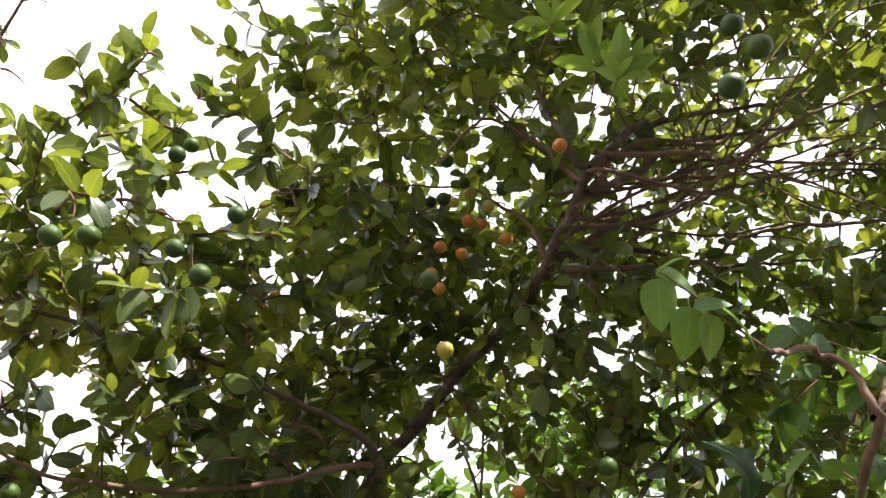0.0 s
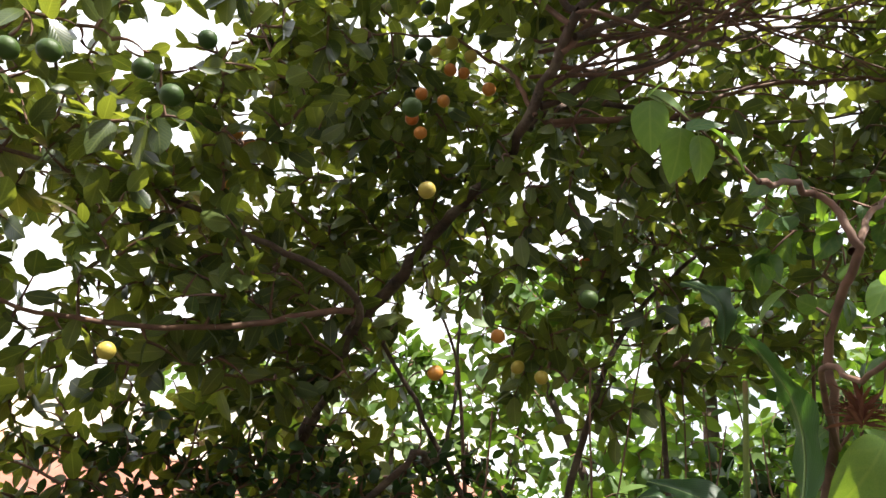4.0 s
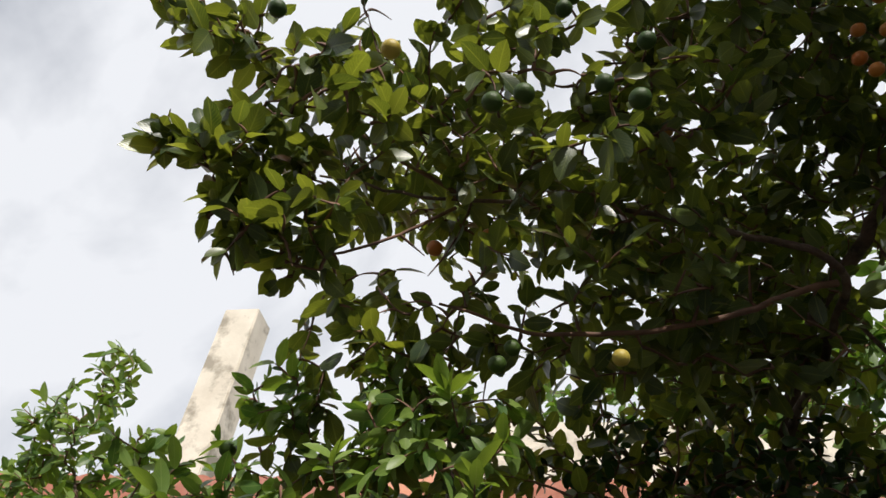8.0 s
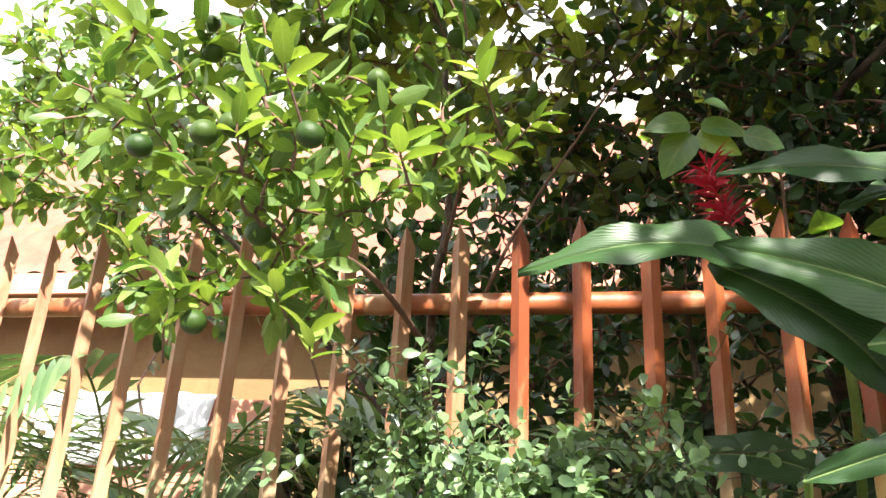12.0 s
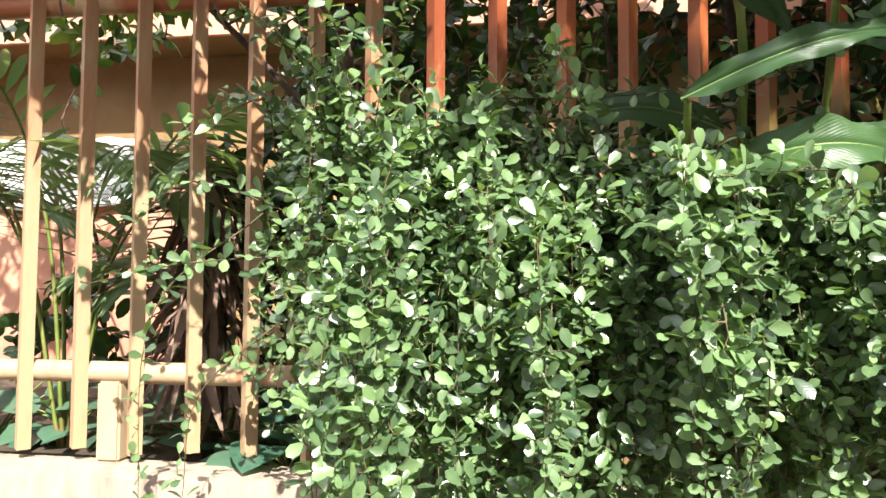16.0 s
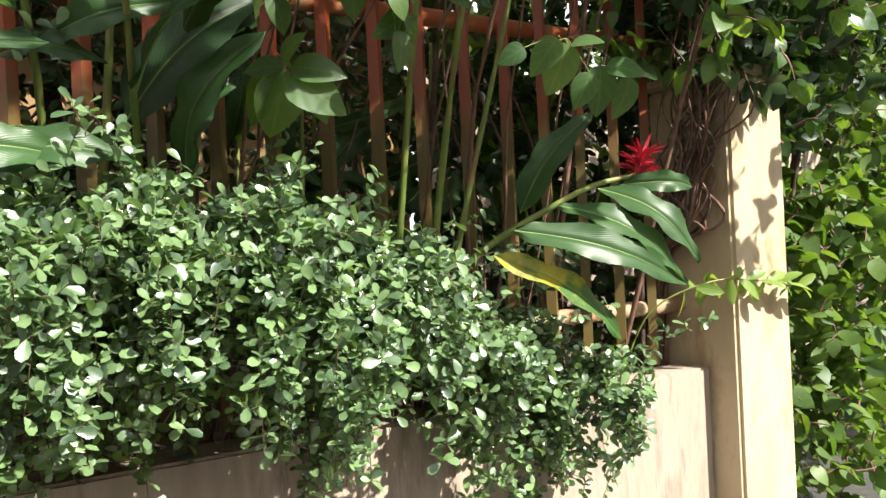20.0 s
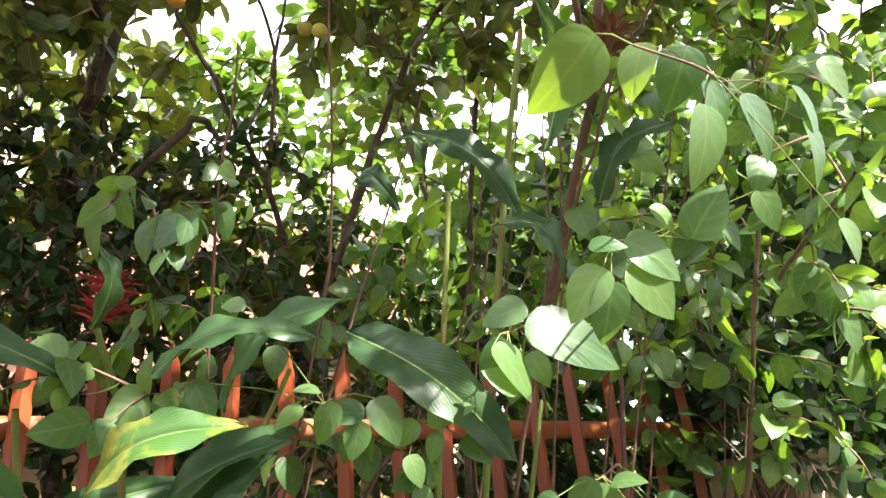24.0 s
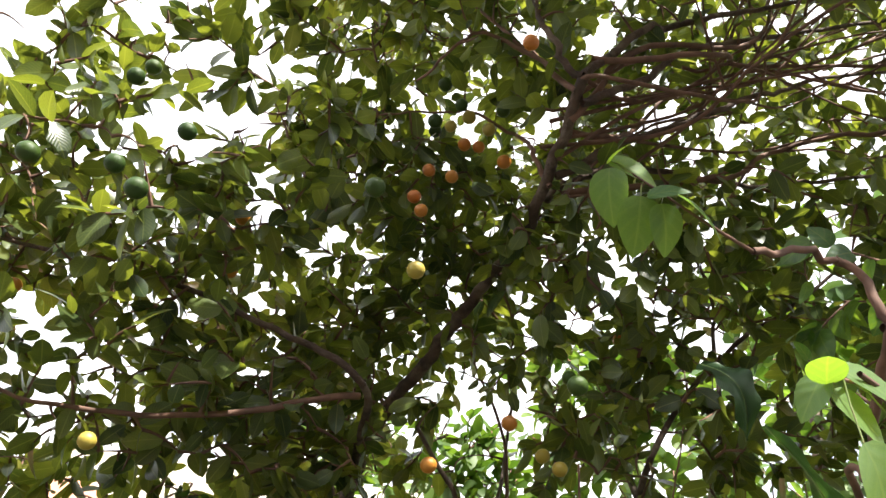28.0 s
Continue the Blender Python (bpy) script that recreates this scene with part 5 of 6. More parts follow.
# Shoots that hang before the rest: a stem, then its leaves from foot to tip.
BROAD_SHOOTS = [
    (((1.47, -1.25, 2.9), (1.37, -1.3, 2.88), (1.24, -1.34, 2.92)), [((1.21, -1.33, 2.94), (1.21, -1.29, 2.87)), ((1.21, -1.33, 2.95), (1.22, -1.38, 2.96)), ((1.21, -1.33, 2.96), (1.28, -1.35, 2.93)), ((1.26, -1.33, 2.88), (1.3, -1.37, 2.88)), ((1.28, -1.33, 2.87), (1.3, -1.3, 2.81)), ((1.25, -1.33, 2.88), (1.25, -1.29, 2.81)), ((1.31, -1.33, 2.9), (1.39, -1.33, 2.85))]),
    (((1.48, -1.35, 2.5), (1.38, -1.43, 2.47), (1.31, -1.47, 2.44)), [((1.3, -1.46, 2.43), (1.35, -1.46, 2.4)), ((1.32, -1.46, 2.46), (1.4, -1.47, 2.43)), ((1.35, -1.46, 2.41), (1.39, -1.45, 2.37)), ((1.3, -1.46, 2.45), (1.275, -1.44, 2.42)), ((1.3, -1.46, 2.44), (1.28, -1.5, 2.45)), ((1.31, -1.46, 2.38), (1.35, -1.43, 2.32))]),
    (((1.84, -0.85, 2.62), (1.8, -1.1, 2.66), (1.68, -1.28, 2.6)), [((1.69, -1.3, 2.6), (1.63, -1.27, 2.56)), ((1.74, -1.3, 2.57), (1.8, -1.31, 2.54)), ((1.66, -1.3, 2.52), (1.67, -1.26, 2.46)), ((1.93, -1.3, 2.96), (1.8, -1.32, 2.97)), ((1.56, -1.3, 2.51), (1.51, -1.25, 2.45))]),
    (((2.1, -0.75, 2.45), (1.9, -1.05, 2.5), (1.72, -1.2, 2.38), (1.58, -1.21, 2.38)), [((1.78, -1.15, 2.42), (1.81, -1.15, 2.34)), ((1.85, -1.15, 2.41), (1.9, -1.16, 2.32)), ((1.76, -1.15, 2.37), (1.77, -1.13, 2.26)), ((1.76, -1.15, 2.48), (1.73, -1.12, 2.39)), ((1.67, -1.15, 2.46), (1.64, -1.12, 2.39)), ((1.58, -1.15, 2.45), (1.52, -1.09, 2.35)), ((1.98, -1.15, 2.46), (2.04, -1.16, 2.37)), ((1.98, -1.15, 2.39), (2.02, -1.15, 2.3)), ((2.08, -1.15, 2.54), (2.13, -1.17, 2.48)), ((1.98, -1.15, 2.21), (2.01, -1.16, 2.15))]),
    (((2.0, -0.55, 2.2), (1.85, -0.85, 2.28), (1.68, -0.98, 2.2)), [((1.69, -1.0, 2.21), (1.76, -1.04, 2.16)), ((1.69, -1.0, 2.17), (1.75, -1.02, 2.1)), ((1.64, -1.0, 2.16), (1.59, -0.97, 2.1)), ((1.65, -1.0, 2.14), (1.64, -0.98, 2.06)), ((1.62, -1.0, 2.19), (1.65, -1.04, 2.19)), ((1.83, -1.0, 2.23), (1.84, -1.07, 2.29)), ((1.76, -1.0, 2.28), (1.79, -1.02, 2.24)), ((2.02, -1.0, 2.35), (2.05, -1.01, 2.28)), ((1.9, -1.0, 2.28), (1.93, -1.02, 2.23))]),
    (((1.95, -0.35, 2.1), (1.8, -0.55, 2.22), (1.66, -0.69, 2.17)), [((1.69, -0.7, 2.18), (1.84, -0.78, 2.13)), ((1.62, -0.7, 2.14), (1.69, -0.73, 2.06)), ((1.65, -0.7, 2.15), (1.61, -0.68, 2.09)), ((1.7, -0.7, 2.22), (1.62, -0.68, 2.2)), ((1.66, -0.7, 2.06), (1.6, -0.72, 2.09))]),
    (((1.3, -0.2, 1.9), (1.45, -0.4, 2.12), (1.36, -0.54, 2.07)), [((1.43, -0.55, 2.05), (1.35, -0.54, 2.07)), ((1.42, -0.55, 2.04), (1.41, -0.55, 1.98)), ((1.38, -0.55, 2.07), (1.34, -0.53, 2.01)), ((1.32, -0.55, 2.06), (1.27, -0.54, 2.04)), ((1.45, -0.55, 2.08), (1.48, -0.58, 2.01)), ((1.35, -0.55, 2.09), (1.31, -0.56, 2.1)), ((1.14, -0.55, 2.1), (1.17, -0.57, 2.04)), ((1.22, -0.55, 2.24), (1.18, -0.55, 2.24))]),
    (((1.5, -0.25, 1.9), (1.58, -0.42, 2.08), (1.54, -0.54, 2.04)), [((1.53, -0.55, 2.04), (1.49, -0.54, 2.0)), ((1.51, -0.55, 1.98), (1.52, -0.57, 1.93)), ((1.57, -0.55, 2.02), (1.55, -0.55, 1.97)), ((1.62, -0.55, 2.01), (1.65, -0.59, 1.97)), ((1.55, -0.55, 2.04), (1.59, -0.62, 2.06))]),
    (((1.3, -0.15, 1.6), (1.37, -0.25, 1.85), (1.35, -0.34, 1.88)), [((1.35, -0.35, 1.86), (1.34, -0.32, 1.73)), ((1.36, -0.35, 1.85), (1.44, -0.42, 1.79)), ((1.34, -0.35, 1.86), (1.27, -0.3, 1.77)), ((1.35, -0.35, 1.87), (1.28, -0.34, 1.87)), ((1.37, -0.35, 1.87), (1.44, -0.43, 1.86)), ((1.35, -0.35, 1.88), (1.35, -0.41, 1.92)), ((1.4, -0.35, 1.82), (1.43, -0.39, 1.77))]),
    (((2.1, -0.3, 1.9), (2.05, -0.45, 1.97), (1.92, -0.54, 1.93)), [((1.93, -0.55, 1.92), (1.9, -0.53, 1.82)), ((1.9, -0.55, 1.93), (1.85, -0.53, 1.86)), ((1.94, -0.55, 1.92), (1.96, -0.61, 1.93)), ((2.02, -0.55, 1.88), (2.02, -0.55, 1.77)), ((2.11, -0.55, 1.86), (2.09, -0.54, 1.77)), ((2.04, -0.55, 1.88), (2.08, -0.62, 1.87)), ((1.99, -0.55, 1.86), (1.96, -0.54, 1.79)), ((1.81, -0.55, 1.9), (1.76, -0.54, 1.87))]),
    (((1.75, -0.3, 2.0), (1.8, -0.45, 2.2), (1.75, -0.54, 2.17)), [((1.76, -0.55, 2.14), (1.7, -0.56, 2.16)), ((1.79, -0.55, 2.18), (1.81, -0.58, 2.12)), ((1.74, -0.55, 2.17), (1.71, -0.59, 2.22)), ((1.76, -0.55, 2.16), (1.74, -0.55, 2.09))]),
    (((0.7, -0.1, 2.1), (0.65, -0.3, 2.36), (0.52, -0.39, 2.35)), [((0.49, -0.4, 2.36), (0.43, -0.44, 2.35)), ((0.49, -0.4, 2.34), (0.44, -0.41, 2.27)), ((0.51, -0.4, 2.35), (0.59, -0.41, 2.35)), ((0.5, -0.4, 2.33), (0.57, -0.41, 2.31)), ((0.58, -0.4, 2.33), (0.64, -0.41, 2.31)), ((0.56, -0.4, 2.38), (0.53, -0.44, 2.39))]),
]


def hanging_shoots(bush, rng):
    """Shoots with every leaf a part, on short stalks, the upper side to the light."""
    me = tri_mesh("leaf", *BROAD, M["broad_leaf"], *leaf_marks(BROAD))
    for stem, leaves in BROAD_SHOOTS:
        line = smooth_line(stem, 7)
        under(part("shoot", tubes("shoot", [(line, 0.0035, 0.0018)], M["twig"], 6)), bush)
        stalks = []
        for foot, tip in leaves:
            foot, tip = np.array(foot), np.array(tip)
            start = line[np.argmin(((line - foot) ** 2).sum(1))]
            stalks.append((np.array([start, (start + foot) / 2 + (0, 0, 0.008), foot]), 0.0014, 0.001))
            size = np.linalg.norm(tip - foot) * rng.uniform(1.0, 1.1)
            wide = size * rng.uniform(0.82, 1.0)
            x, y, z = (v[0] for v in leaf_frames((tip - foot)[None], np.array([[-0.2, -0.85, 0.3]]) + rng.normal(size=(1, 3)) * 0.16))
            ob = new("leaf", me)
            ob.matrix_world = Matrix((
                (x[0] * size, y[0] * wide, z[0] * size, foot[0]), (x[1] * size, y[1] * wide, z[1] * size, foot[1]),
                (x[2] * size, y[2] * wide, z[2] * size, foot[2]), (0, 0, 0, 1)))
            under(ob, bush)
        under(tagged(part("stalk_mass", tubes("stalk_mass", stalks, M["green_stem"], 4)), kind="stuff"), bush)


def broad_bush():
    rng = np.random.default_rng(14)
    b = thing("broadleaf_bush", (2.0, 0.12, 0.96), "tall bush with soft heart-shaped light green leaves", "bush")
    woody(b, VINE_LIMBS + bush_stems(rng), VINE_CANOPY + VINE_LOW, rng, M["twig"], M["twig"], M["broad_leaf"], BROAD, 220, (1.3, -1.8, 2.0), thin=(0.004, 0.0015), reach=0.2, gap=0.03, size=(0.035, 0.09), drop=0.75, flat=0.45, spread=0.8, face=(0, -0.5, 0))
    hanging_shoots(b, rng)


broad_bush()


def dry_vine():
    """Brown woody stems twined up the end of the fence in front of the pillar's side."""
    rng = np.random.default_rng(19)
    v = thing("dry_vine", (2.8, 0.1, 1.0), "bundle of bare brown vine stems by the pillar", "vine")
    for k in range(34):
        x = min(2.82 + rng.normal() * 0.035, 2.87)
        foot = np.array((x, 0.09 + abs(rng.normal()) * 0.04, 1.0))
        lean = rng.normal() * 0.09 - 0.05
        top = rng.uniform(1.9, 2.7)
        pts = [foot, foot + (rng.normal() * 0.02, -0.03, 0.4)]
        for f in (0.12, 0.35, 0.55, 0.75, 1.0):
            z = 1.45 + (top - 1.45) * f
            pts.append(np.array((min(x + lean * f + rng.normal() * 0.03, 2.88), -0.02 - 0.2 * f + rng.normal() * 0.05, z)))
        under(part("stem", tubes("stem", [(smooth_line(pts, 5), rng.uniform(0.003, 0.01), 0.002)], M["twig"] if k % 3 else M["bark"], 6)), v)


dry_vine()


def sapling():
    rng = np.random.default_rng(17)
    b = thing("sapling", (2.55, 0.0, 1.035), "thin sapling with narrow bright green leaves crossing the pillar", "sapling")
    line = smooth_line([(2.55, 0.0, 1.03), (2.6, -0.1, 1.25), (2.75, -0.22, 1.34), (2.95, -0.25, 1.33), (3.15, -0.25, 1.3)], 8)
    under(part("stem", tubes("stem", [(line, 0.004, 0.0018)], M["green_stem"], 6)), b)
    P, D, U, S = twig_leaves([line], rng, reach=0.5, gap=0.018, size=(0.06, 0.095), along=(0.5, 0.9), spread=0.7, drop=0.0, flat=0.8, face=(0, -0.6, 0))
    foliage(b, P, D, U, S, SLIM, M["new_leaf"], 60, (2.8, -1, 1.3))


sapling()


def side_bush(name, at, label, category, limbs, clumps, seed, leaf, shape, size, gap, single=60, near=(2.5, -1.5, 1.5), drop=0.3, group=""):
    rng = np.random.default_rng(seed)
    b = thing(name, at, label, category, group)
    woody(b, limbs, clumps, rng, M["bark"], M["twig"], leaf, shape, single, near, thin=(0.006, 0.002), reach=0.3, gap=gap, size=size, drop=drop, flat=0.6, spread=0.9)
    return b


side_bush("creeper_bush", (3.9, 0.3, 0), "bush smothered by a pale-leaved creeper beyond the pillar", "bush",
          [(((3.9, 0.5, 0), (3.9, 0.4, 1.0), (3.9, 0.2, 2.0)), 0.03, 0.01), (((4.3, 0.8, 0), (4.2, 0.6, 1.2), (4.4, 0.4, 2.6)), 0.04, 0.01), (((3.6, 0.3, 0), (3.6, 0.2, 0.8), (3.55, 0.1, 1.6)), 0.015, 0.006)],
          [(3.75, 0.1, 0.75, 0.4, 0.3, 0.5, 180), (3.9, 0.15, 1.4, 0.45, 0.35, 0.4, 170), (4.3, 0.3, 1.8, 0.5, 0.4, 0.4, 120), (4.6, 0.2, 1.2, 0.5, 0.4, 0.8, 200), (5.2, 0.3, 2.0, 0.6, 0.5, 1.0, 150), (4.6, 1.0, 0.6, 1.2, 0.5, 0.6, 160), (3.6, 0.9, 1.5, 0.4, 0.4, 1.2, 160)],
          31, M["far_leaf"], BROAD, (0.05, 0.1), 0.03, 120)
side_bush("tree", (3.3, 1.6, 0), "leafy garden tree behind the pillar", "tree",
          [(((3.3, 1.6, 0), (3.2, 1.5, 2.0), (3.3, 1.2, 3.6), (3.6, 1.0, 5.0)), 0.09, 0.03), (((3.2, 1.5, 2.0), (2.6, 1.2, 3.2), (2.2, 1.0, 4.2)), 0.04, 0.015), (((3.3, 1.2, 3.0), (4.2, 0.8, 3.9), (4.8, 0.4, 4.4)), 0.04, 0.015)],
          [(3.2, 1.0, 3.5, 0.7, 0.5, 0.6, 130), (2.6, 1.1, 3.2, 0.6, 0.4, 0.6, 120), (3.8, 0.6, 4.2, 0.8, 0.6, 0.7, 130), (2.4, 1.2, 4.4, 0.7, 0.5, 0.6, 110), (3.2, 0.2, 4.6, 0.8, 0.6, 0.5, 110), (3.4, -0.5, 3.6, 0.6, 0.5, 0.6, 120), (3.0, 1.2, 2.2, 0.6, 0.4, 0.6, 100), (4.4, -0.2, 3.3, 0.7, 0.6, 0.8, 110), (4.2, -0.5, 3.0, 0.7, 0.4, 0.4, 150), (3.6, -0.6, 2.9, 0.35, 0.3, 0.3, 80)],
          33, M["far_leaf"], CITRUS, (0.08, 0.14), 0.03, 60, group="garden trees")


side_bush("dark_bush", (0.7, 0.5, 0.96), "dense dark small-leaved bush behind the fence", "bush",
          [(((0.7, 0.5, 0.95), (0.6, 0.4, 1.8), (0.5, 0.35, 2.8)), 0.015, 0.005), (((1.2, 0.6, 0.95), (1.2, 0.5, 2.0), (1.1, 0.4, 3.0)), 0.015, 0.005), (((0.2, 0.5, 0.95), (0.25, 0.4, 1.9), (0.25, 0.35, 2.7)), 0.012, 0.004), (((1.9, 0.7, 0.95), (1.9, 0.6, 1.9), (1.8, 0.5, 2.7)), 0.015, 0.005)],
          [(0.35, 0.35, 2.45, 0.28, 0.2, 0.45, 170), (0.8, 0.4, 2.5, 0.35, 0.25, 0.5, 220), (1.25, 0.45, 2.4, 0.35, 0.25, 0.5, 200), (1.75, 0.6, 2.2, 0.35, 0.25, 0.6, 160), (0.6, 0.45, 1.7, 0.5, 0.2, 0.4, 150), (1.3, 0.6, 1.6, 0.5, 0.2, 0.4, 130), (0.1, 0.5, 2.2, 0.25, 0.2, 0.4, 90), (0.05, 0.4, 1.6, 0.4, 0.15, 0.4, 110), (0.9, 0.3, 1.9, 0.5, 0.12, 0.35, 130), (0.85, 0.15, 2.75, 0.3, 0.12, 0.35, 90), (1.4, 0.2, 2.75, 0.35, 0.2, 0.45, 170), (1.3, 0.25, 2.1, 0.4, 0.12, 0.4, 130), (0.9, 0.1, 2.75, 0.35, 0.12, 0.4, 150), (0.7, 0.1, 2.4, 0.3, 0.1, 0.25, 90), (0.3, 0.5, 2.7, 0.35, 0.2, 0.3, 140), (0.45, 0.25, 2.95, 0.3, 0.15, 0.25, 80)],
          35, M["shaded_leaf"], CITRUS, (0.03, 0.06), 0.022, 40, (0.8, -1.5, 2.2), 0.2, "shade bushes")
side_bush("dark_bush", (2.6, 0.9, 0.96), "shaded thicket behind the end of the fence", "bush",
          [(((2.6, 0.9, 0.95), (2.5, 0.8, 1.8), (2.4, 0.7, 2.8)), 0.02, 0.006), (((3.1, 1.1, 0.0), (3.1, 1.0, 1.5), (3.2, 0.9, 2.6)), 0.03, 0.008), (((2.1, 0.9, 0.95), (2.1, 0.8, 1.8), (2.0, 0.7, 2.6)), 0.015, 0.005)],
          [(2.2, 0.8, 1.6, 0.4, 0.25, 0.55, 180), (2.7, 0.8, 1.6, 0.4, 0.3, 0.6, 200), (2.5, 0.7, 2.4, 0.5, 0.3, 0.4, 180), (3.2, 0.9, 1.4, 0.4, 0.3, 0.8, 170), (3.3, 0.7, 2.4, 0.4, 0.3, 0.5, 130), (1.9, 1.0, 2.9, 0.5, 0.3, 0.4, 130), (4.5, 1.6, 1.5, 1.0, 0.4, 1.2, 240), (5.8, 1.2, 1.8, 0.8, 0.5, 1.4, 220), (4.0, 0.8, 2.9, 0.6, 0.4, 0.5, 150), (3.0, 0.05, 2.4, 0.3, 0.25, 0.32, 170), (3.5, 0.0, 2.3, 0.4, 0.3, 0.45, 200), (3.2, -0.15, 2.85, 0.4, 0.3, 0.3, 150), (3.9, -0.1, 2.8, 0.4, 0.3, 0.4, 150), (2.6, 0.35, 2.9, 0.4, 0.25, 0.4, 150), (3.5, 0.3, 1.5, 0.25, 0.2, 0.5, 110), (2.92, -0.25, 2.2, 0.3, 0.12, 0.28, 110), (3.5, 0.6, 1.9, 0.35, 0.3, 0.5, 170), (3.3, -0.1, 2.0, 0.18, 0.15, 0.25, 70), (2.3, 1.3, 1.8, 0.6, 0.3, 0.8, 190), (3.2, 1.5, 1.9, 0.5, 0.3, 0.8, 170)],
          36, M["shaded_leaf"], CITRUS, (0.05, 0.09), 0.026, 40, (1.5, -1.5, 1.8), 0.3, "shade bushes")


# Same darkened leaf here, so the shade is partly coloured in.
side_bush("tree", (4.6, 1.4, 0), "shaded tree beyond the pillar, its leaf colour darkened for the shade", "tree",
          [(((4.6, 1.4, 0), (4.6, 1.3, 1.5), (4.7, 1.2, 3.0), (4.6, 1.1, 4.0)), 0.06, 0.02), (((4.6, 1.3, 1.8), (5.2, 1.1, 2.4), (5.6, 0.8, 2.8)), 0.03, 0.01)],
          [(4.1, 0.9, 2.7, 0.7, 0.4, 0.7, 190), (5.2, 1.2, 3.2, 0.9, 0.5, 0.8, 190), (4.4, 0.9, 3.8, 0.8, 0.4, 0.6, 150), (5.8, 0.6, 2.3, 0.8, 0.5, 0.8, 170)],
          39, M["shaded_leaf"], CITRUS, (0.07, 0.13), 0.03, 0, group="garden trees")
side_bush("tree", (1.5, 1.7, 0.96), "slender sunlit tree between the garden and the roof", "tree",
          [(((1.5, 1.7, 0.95), (1.45, 1.5, 2.4), (1.5, 1.3, 3.8)), 0.03, 0.01), (((1.45, 1.5, 2.4), (1.0, 1.4, 3.2), (0.8, 1.3, 4.0)), 0.015, 0.006), (((1.45, 1.5, 2.4), (1.9, 1.4, 3.1), (2.2, 1.3, 3.9)), 0.015, 0.006)],
          [(1.4, 1.3, 3.2, 0.4, 0.3, 0.45, 110), (1.9, 1.3, 3.7, 0.45, 0.3, 0.45, 110), (1.0, 1.3, 3.9, 0.4, 0.3, 0.4, 80), (2.2, 1.2, 3.0, 0.35, 0.3, 0.4, 90), (0.8, 1.2, 3.1, 0.35, 0.3, 0.4, 90), (1.43, 0.9, 3.86, 0.3, 0.2, 0.22, 80), (2.27, 0.9, 4.47, 0.4, 0.2, 0.3, 80)],
          37, M["far_leaf"], CITRUS, (0.06, 0.11), 0.03, 0, group="garden trees")
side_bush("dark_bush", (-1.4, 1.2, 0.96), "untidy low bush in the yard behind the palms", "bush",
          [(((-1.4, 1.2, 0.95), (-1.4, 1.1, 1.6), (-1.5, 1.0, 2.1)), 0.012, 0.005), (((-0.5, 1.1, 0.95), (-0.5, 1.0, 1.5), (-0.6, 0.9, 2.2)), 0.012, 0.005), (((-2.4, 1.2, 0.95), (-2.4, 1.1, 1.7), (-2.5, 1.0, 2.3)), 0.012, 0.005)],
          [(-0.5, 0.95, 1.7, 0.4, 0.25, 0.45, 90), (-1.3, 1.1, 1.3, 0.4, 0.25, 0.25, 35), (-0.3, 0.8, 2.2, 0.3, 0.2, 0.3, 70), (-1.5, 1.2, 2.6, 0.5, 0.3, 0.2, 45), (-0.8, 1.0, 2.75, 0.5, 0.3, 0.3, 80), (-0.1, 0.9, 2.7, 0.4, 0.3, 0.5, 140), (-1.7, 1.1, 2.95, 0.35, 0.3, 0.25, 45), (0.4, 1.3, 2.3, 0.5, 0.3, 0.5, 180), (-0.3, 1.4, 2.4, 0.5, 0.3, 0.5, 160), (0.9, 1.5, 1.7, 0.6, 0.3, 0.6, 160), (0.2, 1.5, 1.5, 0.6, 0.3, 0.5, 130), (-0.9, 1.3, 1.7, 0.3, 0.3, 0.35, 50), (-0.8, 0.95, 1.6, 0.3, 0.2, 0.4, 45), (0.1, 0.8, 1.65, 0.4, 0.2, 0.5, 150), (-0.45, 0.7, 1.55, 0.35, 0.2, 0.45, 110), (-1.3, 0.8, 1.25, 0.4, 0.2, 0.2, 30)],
          38, M["shaded_leaf"], CITRUS, (0.05, 0.1), 0.028, 20, (-0.5, -1, 1.8), 0.3, "shade bushes")


def far_tree(x, y, h, seed):
    rng = np.random.default_rng(seed)
    t = thing("tree", (x, y, 0), "distant sunlit garden tree above the roofs", "tree", "garden trees")
    crown = [(x + rng.normal() * h * 0.14, y + rng.normal() * h * 0.14, h * rng.uniform(0.45, 0.95), h * 0.17, h * 0.17, h * 0.13, 60) for _ in range(7)]
    limbs = [(((x, y, 0), (x + 0.1, y, h * 0.4), (x, y + 0.1, h * 0.8)), 0.12, 0.04)]
    limbs += [(((x, y, h * 0.4), ((x + c[0]) / 2, (y + c[1]) / 2, h * 0.55), c[:3]), 0.05, 0.015) for c in crown[:4]]
    woody(t, limbs, crown, rng, M["bark"], M["twig"], M["far_leaf"], CITRUS, 0, (0, 0, 0), thin=(0.012, 0.004), reach=0.6, gap=0.05, size=(0.14, 0.24), drop=0.2)


for k, (x, y, h) in enumerate(((4.5, 7.5, 8.0), (7.0, 6.0, 7.5), (6.5, 3.0, 5.5), (8.5, 1.5, 6.0), (2.2, 9.5, 9.0), (7.5, -1.0, 4.5))):
    far_tree(x, y, h, 60 + k)


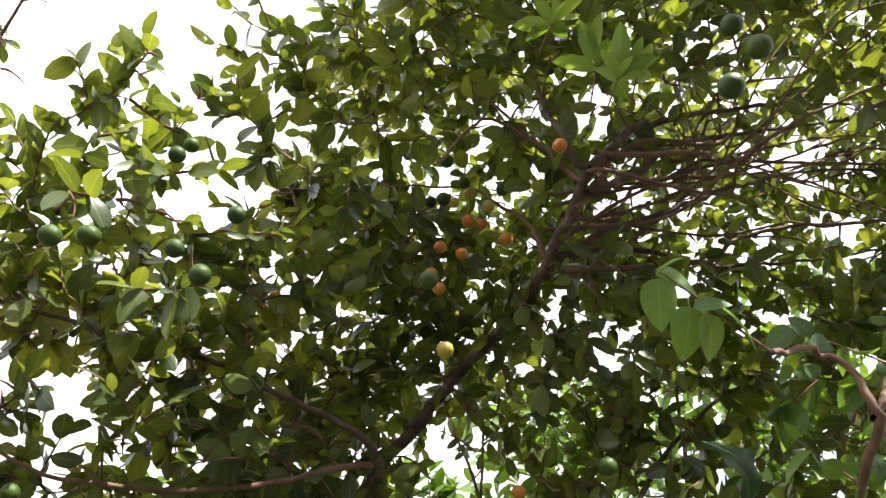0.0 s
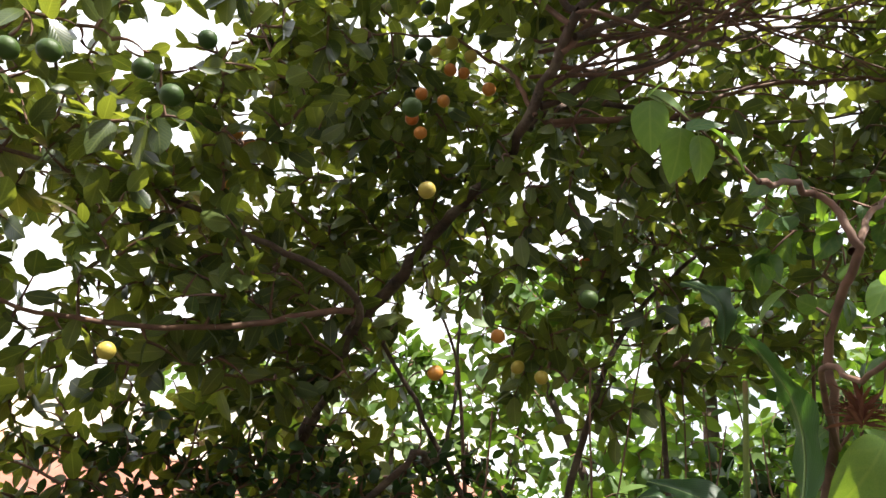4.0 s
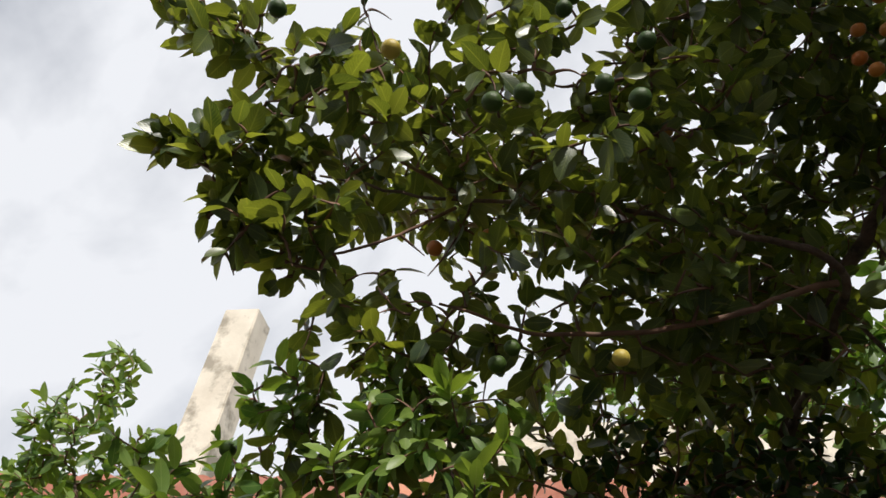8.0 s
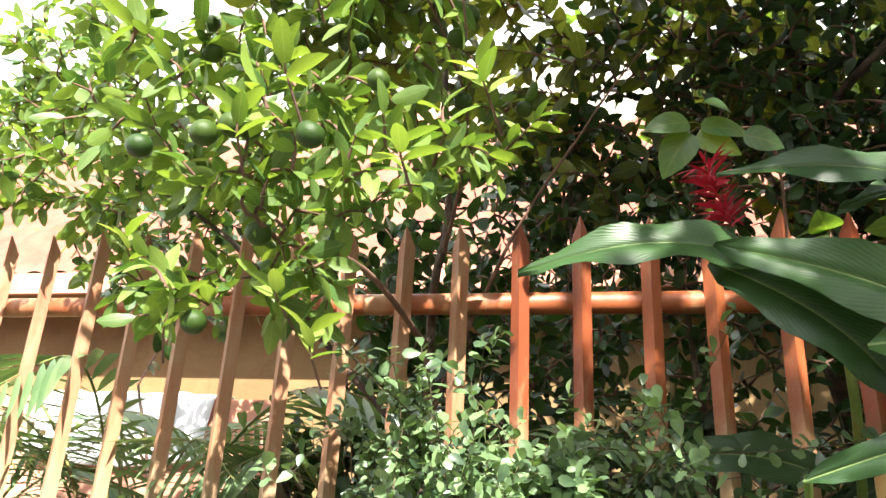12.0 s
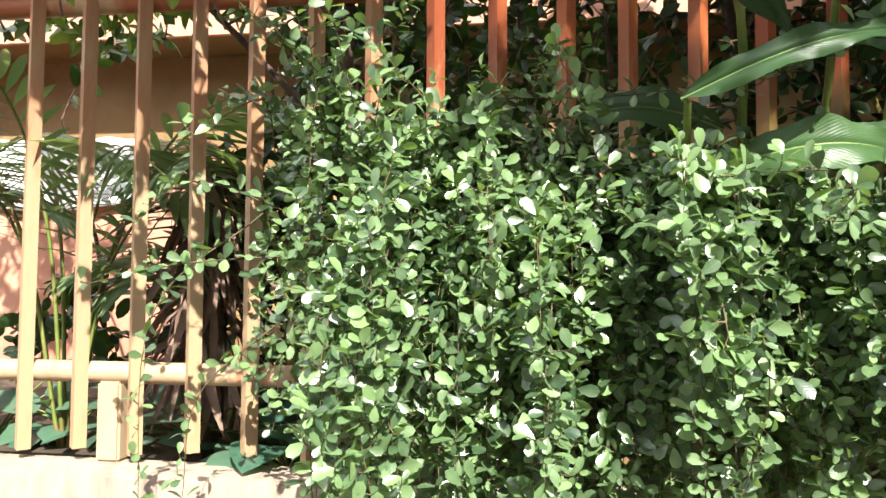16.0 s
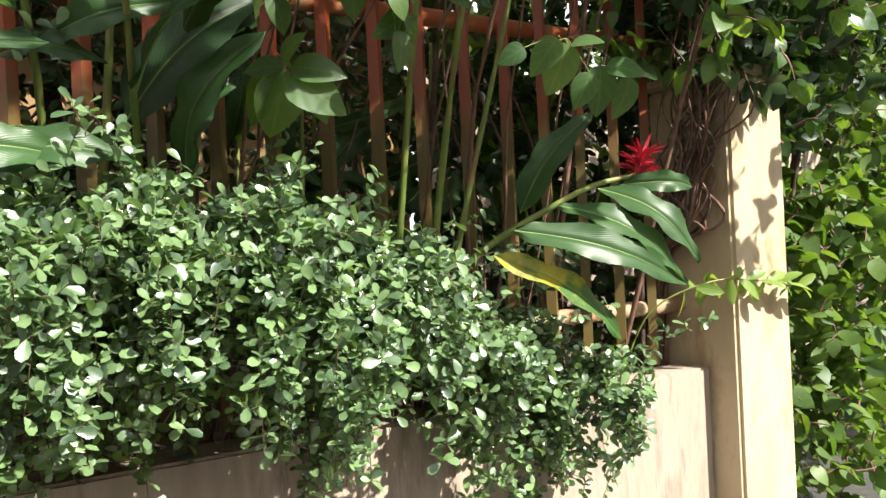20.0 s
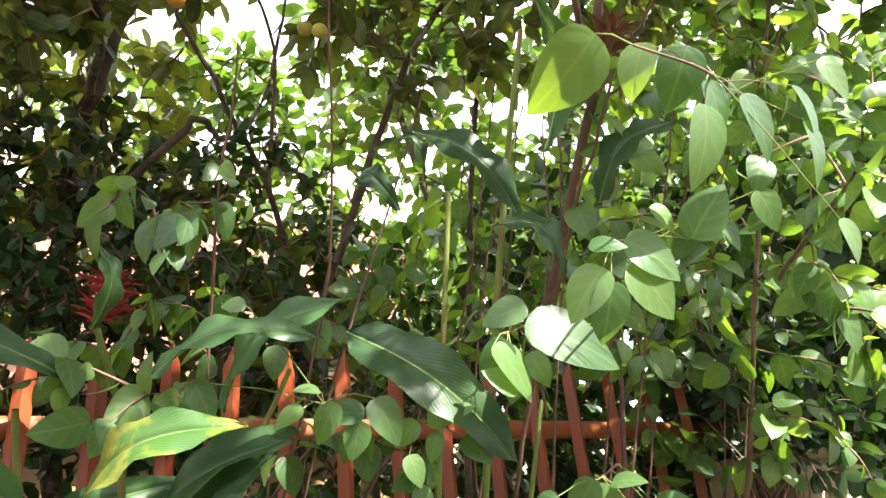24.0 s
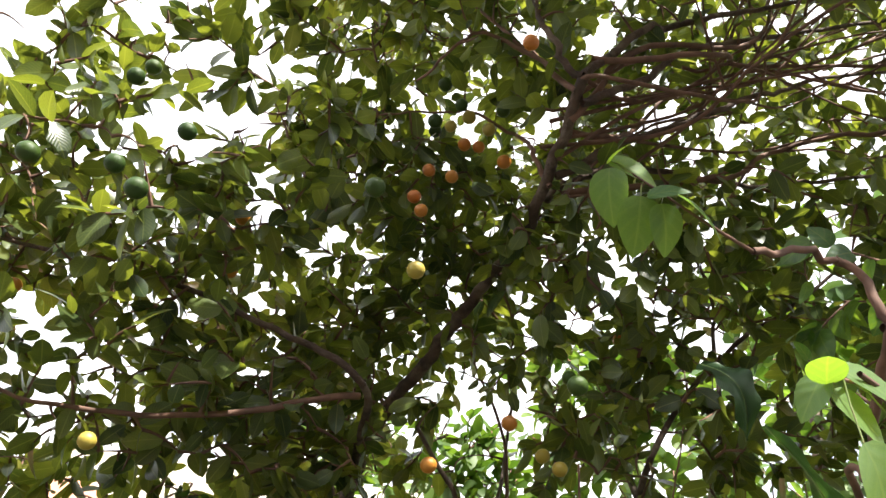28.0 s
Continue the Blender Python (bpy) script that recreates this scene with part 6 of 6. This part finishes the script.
def palm(at, label, n, length, seed):
    """A clump of arching feather fronds."""
    rng = np.random.default_rng(seed)
    p = thing("palm", at, label, "palm", "palms")
    base = np.array(at)
    for k in range(n):
        a = rng.uniform(0, 6.28)
        out = np.array((math.cos(a), math.sin(a) * 0.5, 0))
        L = length * rng.uniform(0.75, 1.15)
        line = smooth_line([base + out * 0.02, base + out * 0.15 * L + (0, 0, L * 0.55), base + out * 0.45 * L + (0, 0, L * 0.85), base + out * 0.85 * L + (0, 0, L * 0.75)], 9)
        frond = part("frond", tubes("frond", [(line, 0.007, 0.002)], M["green_stem"], 5))
        under(frond, p)
        pts = line[9:]
        m = len(pts)
        tan = unit(np.gradient(pts, axis=0))
        side = unit(np.cross(tan, (0, 0, 1)))
        s = np.linspace(0, 1, m)[:, None]
        P = np.concatenate([pts, pts])
        D = np.concatenate([side + tan * 0.8, -side + tan * 0.8]) + (0, 0, -0.25)
        U = np.concatenate([np.tile((0, 0, 1.0), (m, 1)) + side * 0.5, np.tile((0, 0, 1.0), (m, 1)) - side * 0.5])
        S = np.tile((0.32 * np.sin(np.pi * (0.15 + 0.8 * s[:, 0]))) * length / 1.1, 2)
        leaflets = part("leaflet_mass", leaf_mass("leaflet_mass", P, D, U, S, STRAP, M["palm_leaf"]))
        leaflets.parent = frond
        tagged(leaflets, kind="stuff")


palm((-1.05, 0.45, 0.96), "slender green palm clump behind the fence", 9, 1.15, 41)
palm((-1.65, 0.35, 0.96), "small palm with drooping fronds behind the fence", 8, 1.0, 42)
palm((-0.3, 0.5, 0.96), "arching palm clump beside the young tree", 7, 1.0, 44)
palm((-2.1, 0.5, 0.96), "palm clump at the far end of the bed", 8, 1.1, 45)
palm((-0.62, 0.6, 0.96), "young palm in the shaded garden bed", 6, 0.8, 43)


def palm_stump():
    """A dying palm: a short ringed stem in a skirt of brown straps."""
    rng = np.random.default_rng(47)
    at = np.array((-0.6, 0.42, 0.95))
    p = thing("dry_palm", tuple(at), "dying palm with a shaggy skirt of brown dry fronds", "palm", "palms")
    line = smooth_line([at, at + (0.02, 0, 0.35), at + (0.0, 0.02, 0.8)], 8)
    under(part("stem", tubes("stem", [(line, 0.055, 0.04)], M["bark"], 10)), p)
    n = 130
    a = rng.uniform(0, 6.28, n)
    out = np.stack([np.cos(a), np.sin(a), np.zeros(n)], -1)
    P = at + out * 0.045 + np.stack([np.zeros(n), np.zeros(n), rng.uniform(0.3, 0.85, n)], -1)
    D = out * rng.uniform(0.3, 1.0, (n, 1)) + rng.normal(size=(n, 3)) * 0.25 + (0, 0, -0.7)
    skirt = part("dry_frond_mass", leaf_mass("dry_frond_mass", P, D, out + (0, 0, 0.4), rng.uniform(0.14, 0.34, n), STRAP, M["dry_frond"]))
    under(tagged(skirt, "brown dry hanging fronds", kind="stuff"), p)


palm_stump()


def bed_plants():
    rng = np.random.default_rng(51)
    for k in range(12):
        x, y = -2.2 + 0.21 * k + rng.uniform(-0.05, 0.05), rng.uniform(0.18, 0.7)
        b = thing("bed_plant", (x, y, 0.96), "low broad-leaved plant in the garden bed", "plant", "bed plants")
        n = 12
        a = rng.uniform(0, 6.28, n)
        D = np.stack([np.cos(a), np.sin(a), rng.uniform(0.1, 1.2, n)], -1)
        P = np.tile((x, y, 0.96), (n, 1)) + D * rng.uniform(0.06, 0.16, (n, 1))
        lines = [(np.array([(x, y, 0.955), tuple((np.array((x, y, 0.96)) + q) / 2 + (0, 0, 0.02)), tuple(q)]), 0.004, 0.003) for q in P]
        under(tagged(part("stalk_mass", tubes("stalk_mass", lines, M["green_stem"], 4)), kind="stuff"), b)
        foliage(b, P, D + (0, 0, -0.3), np.tile((0, -0.3, 1.0), (n, 1)) + rng.normal(size=(n, 3)) * 0.2, rng.uniform(0.1, 0.2, n), BROAD, M["bed_leaf"], n, (x, y, 1))


bed_plants()
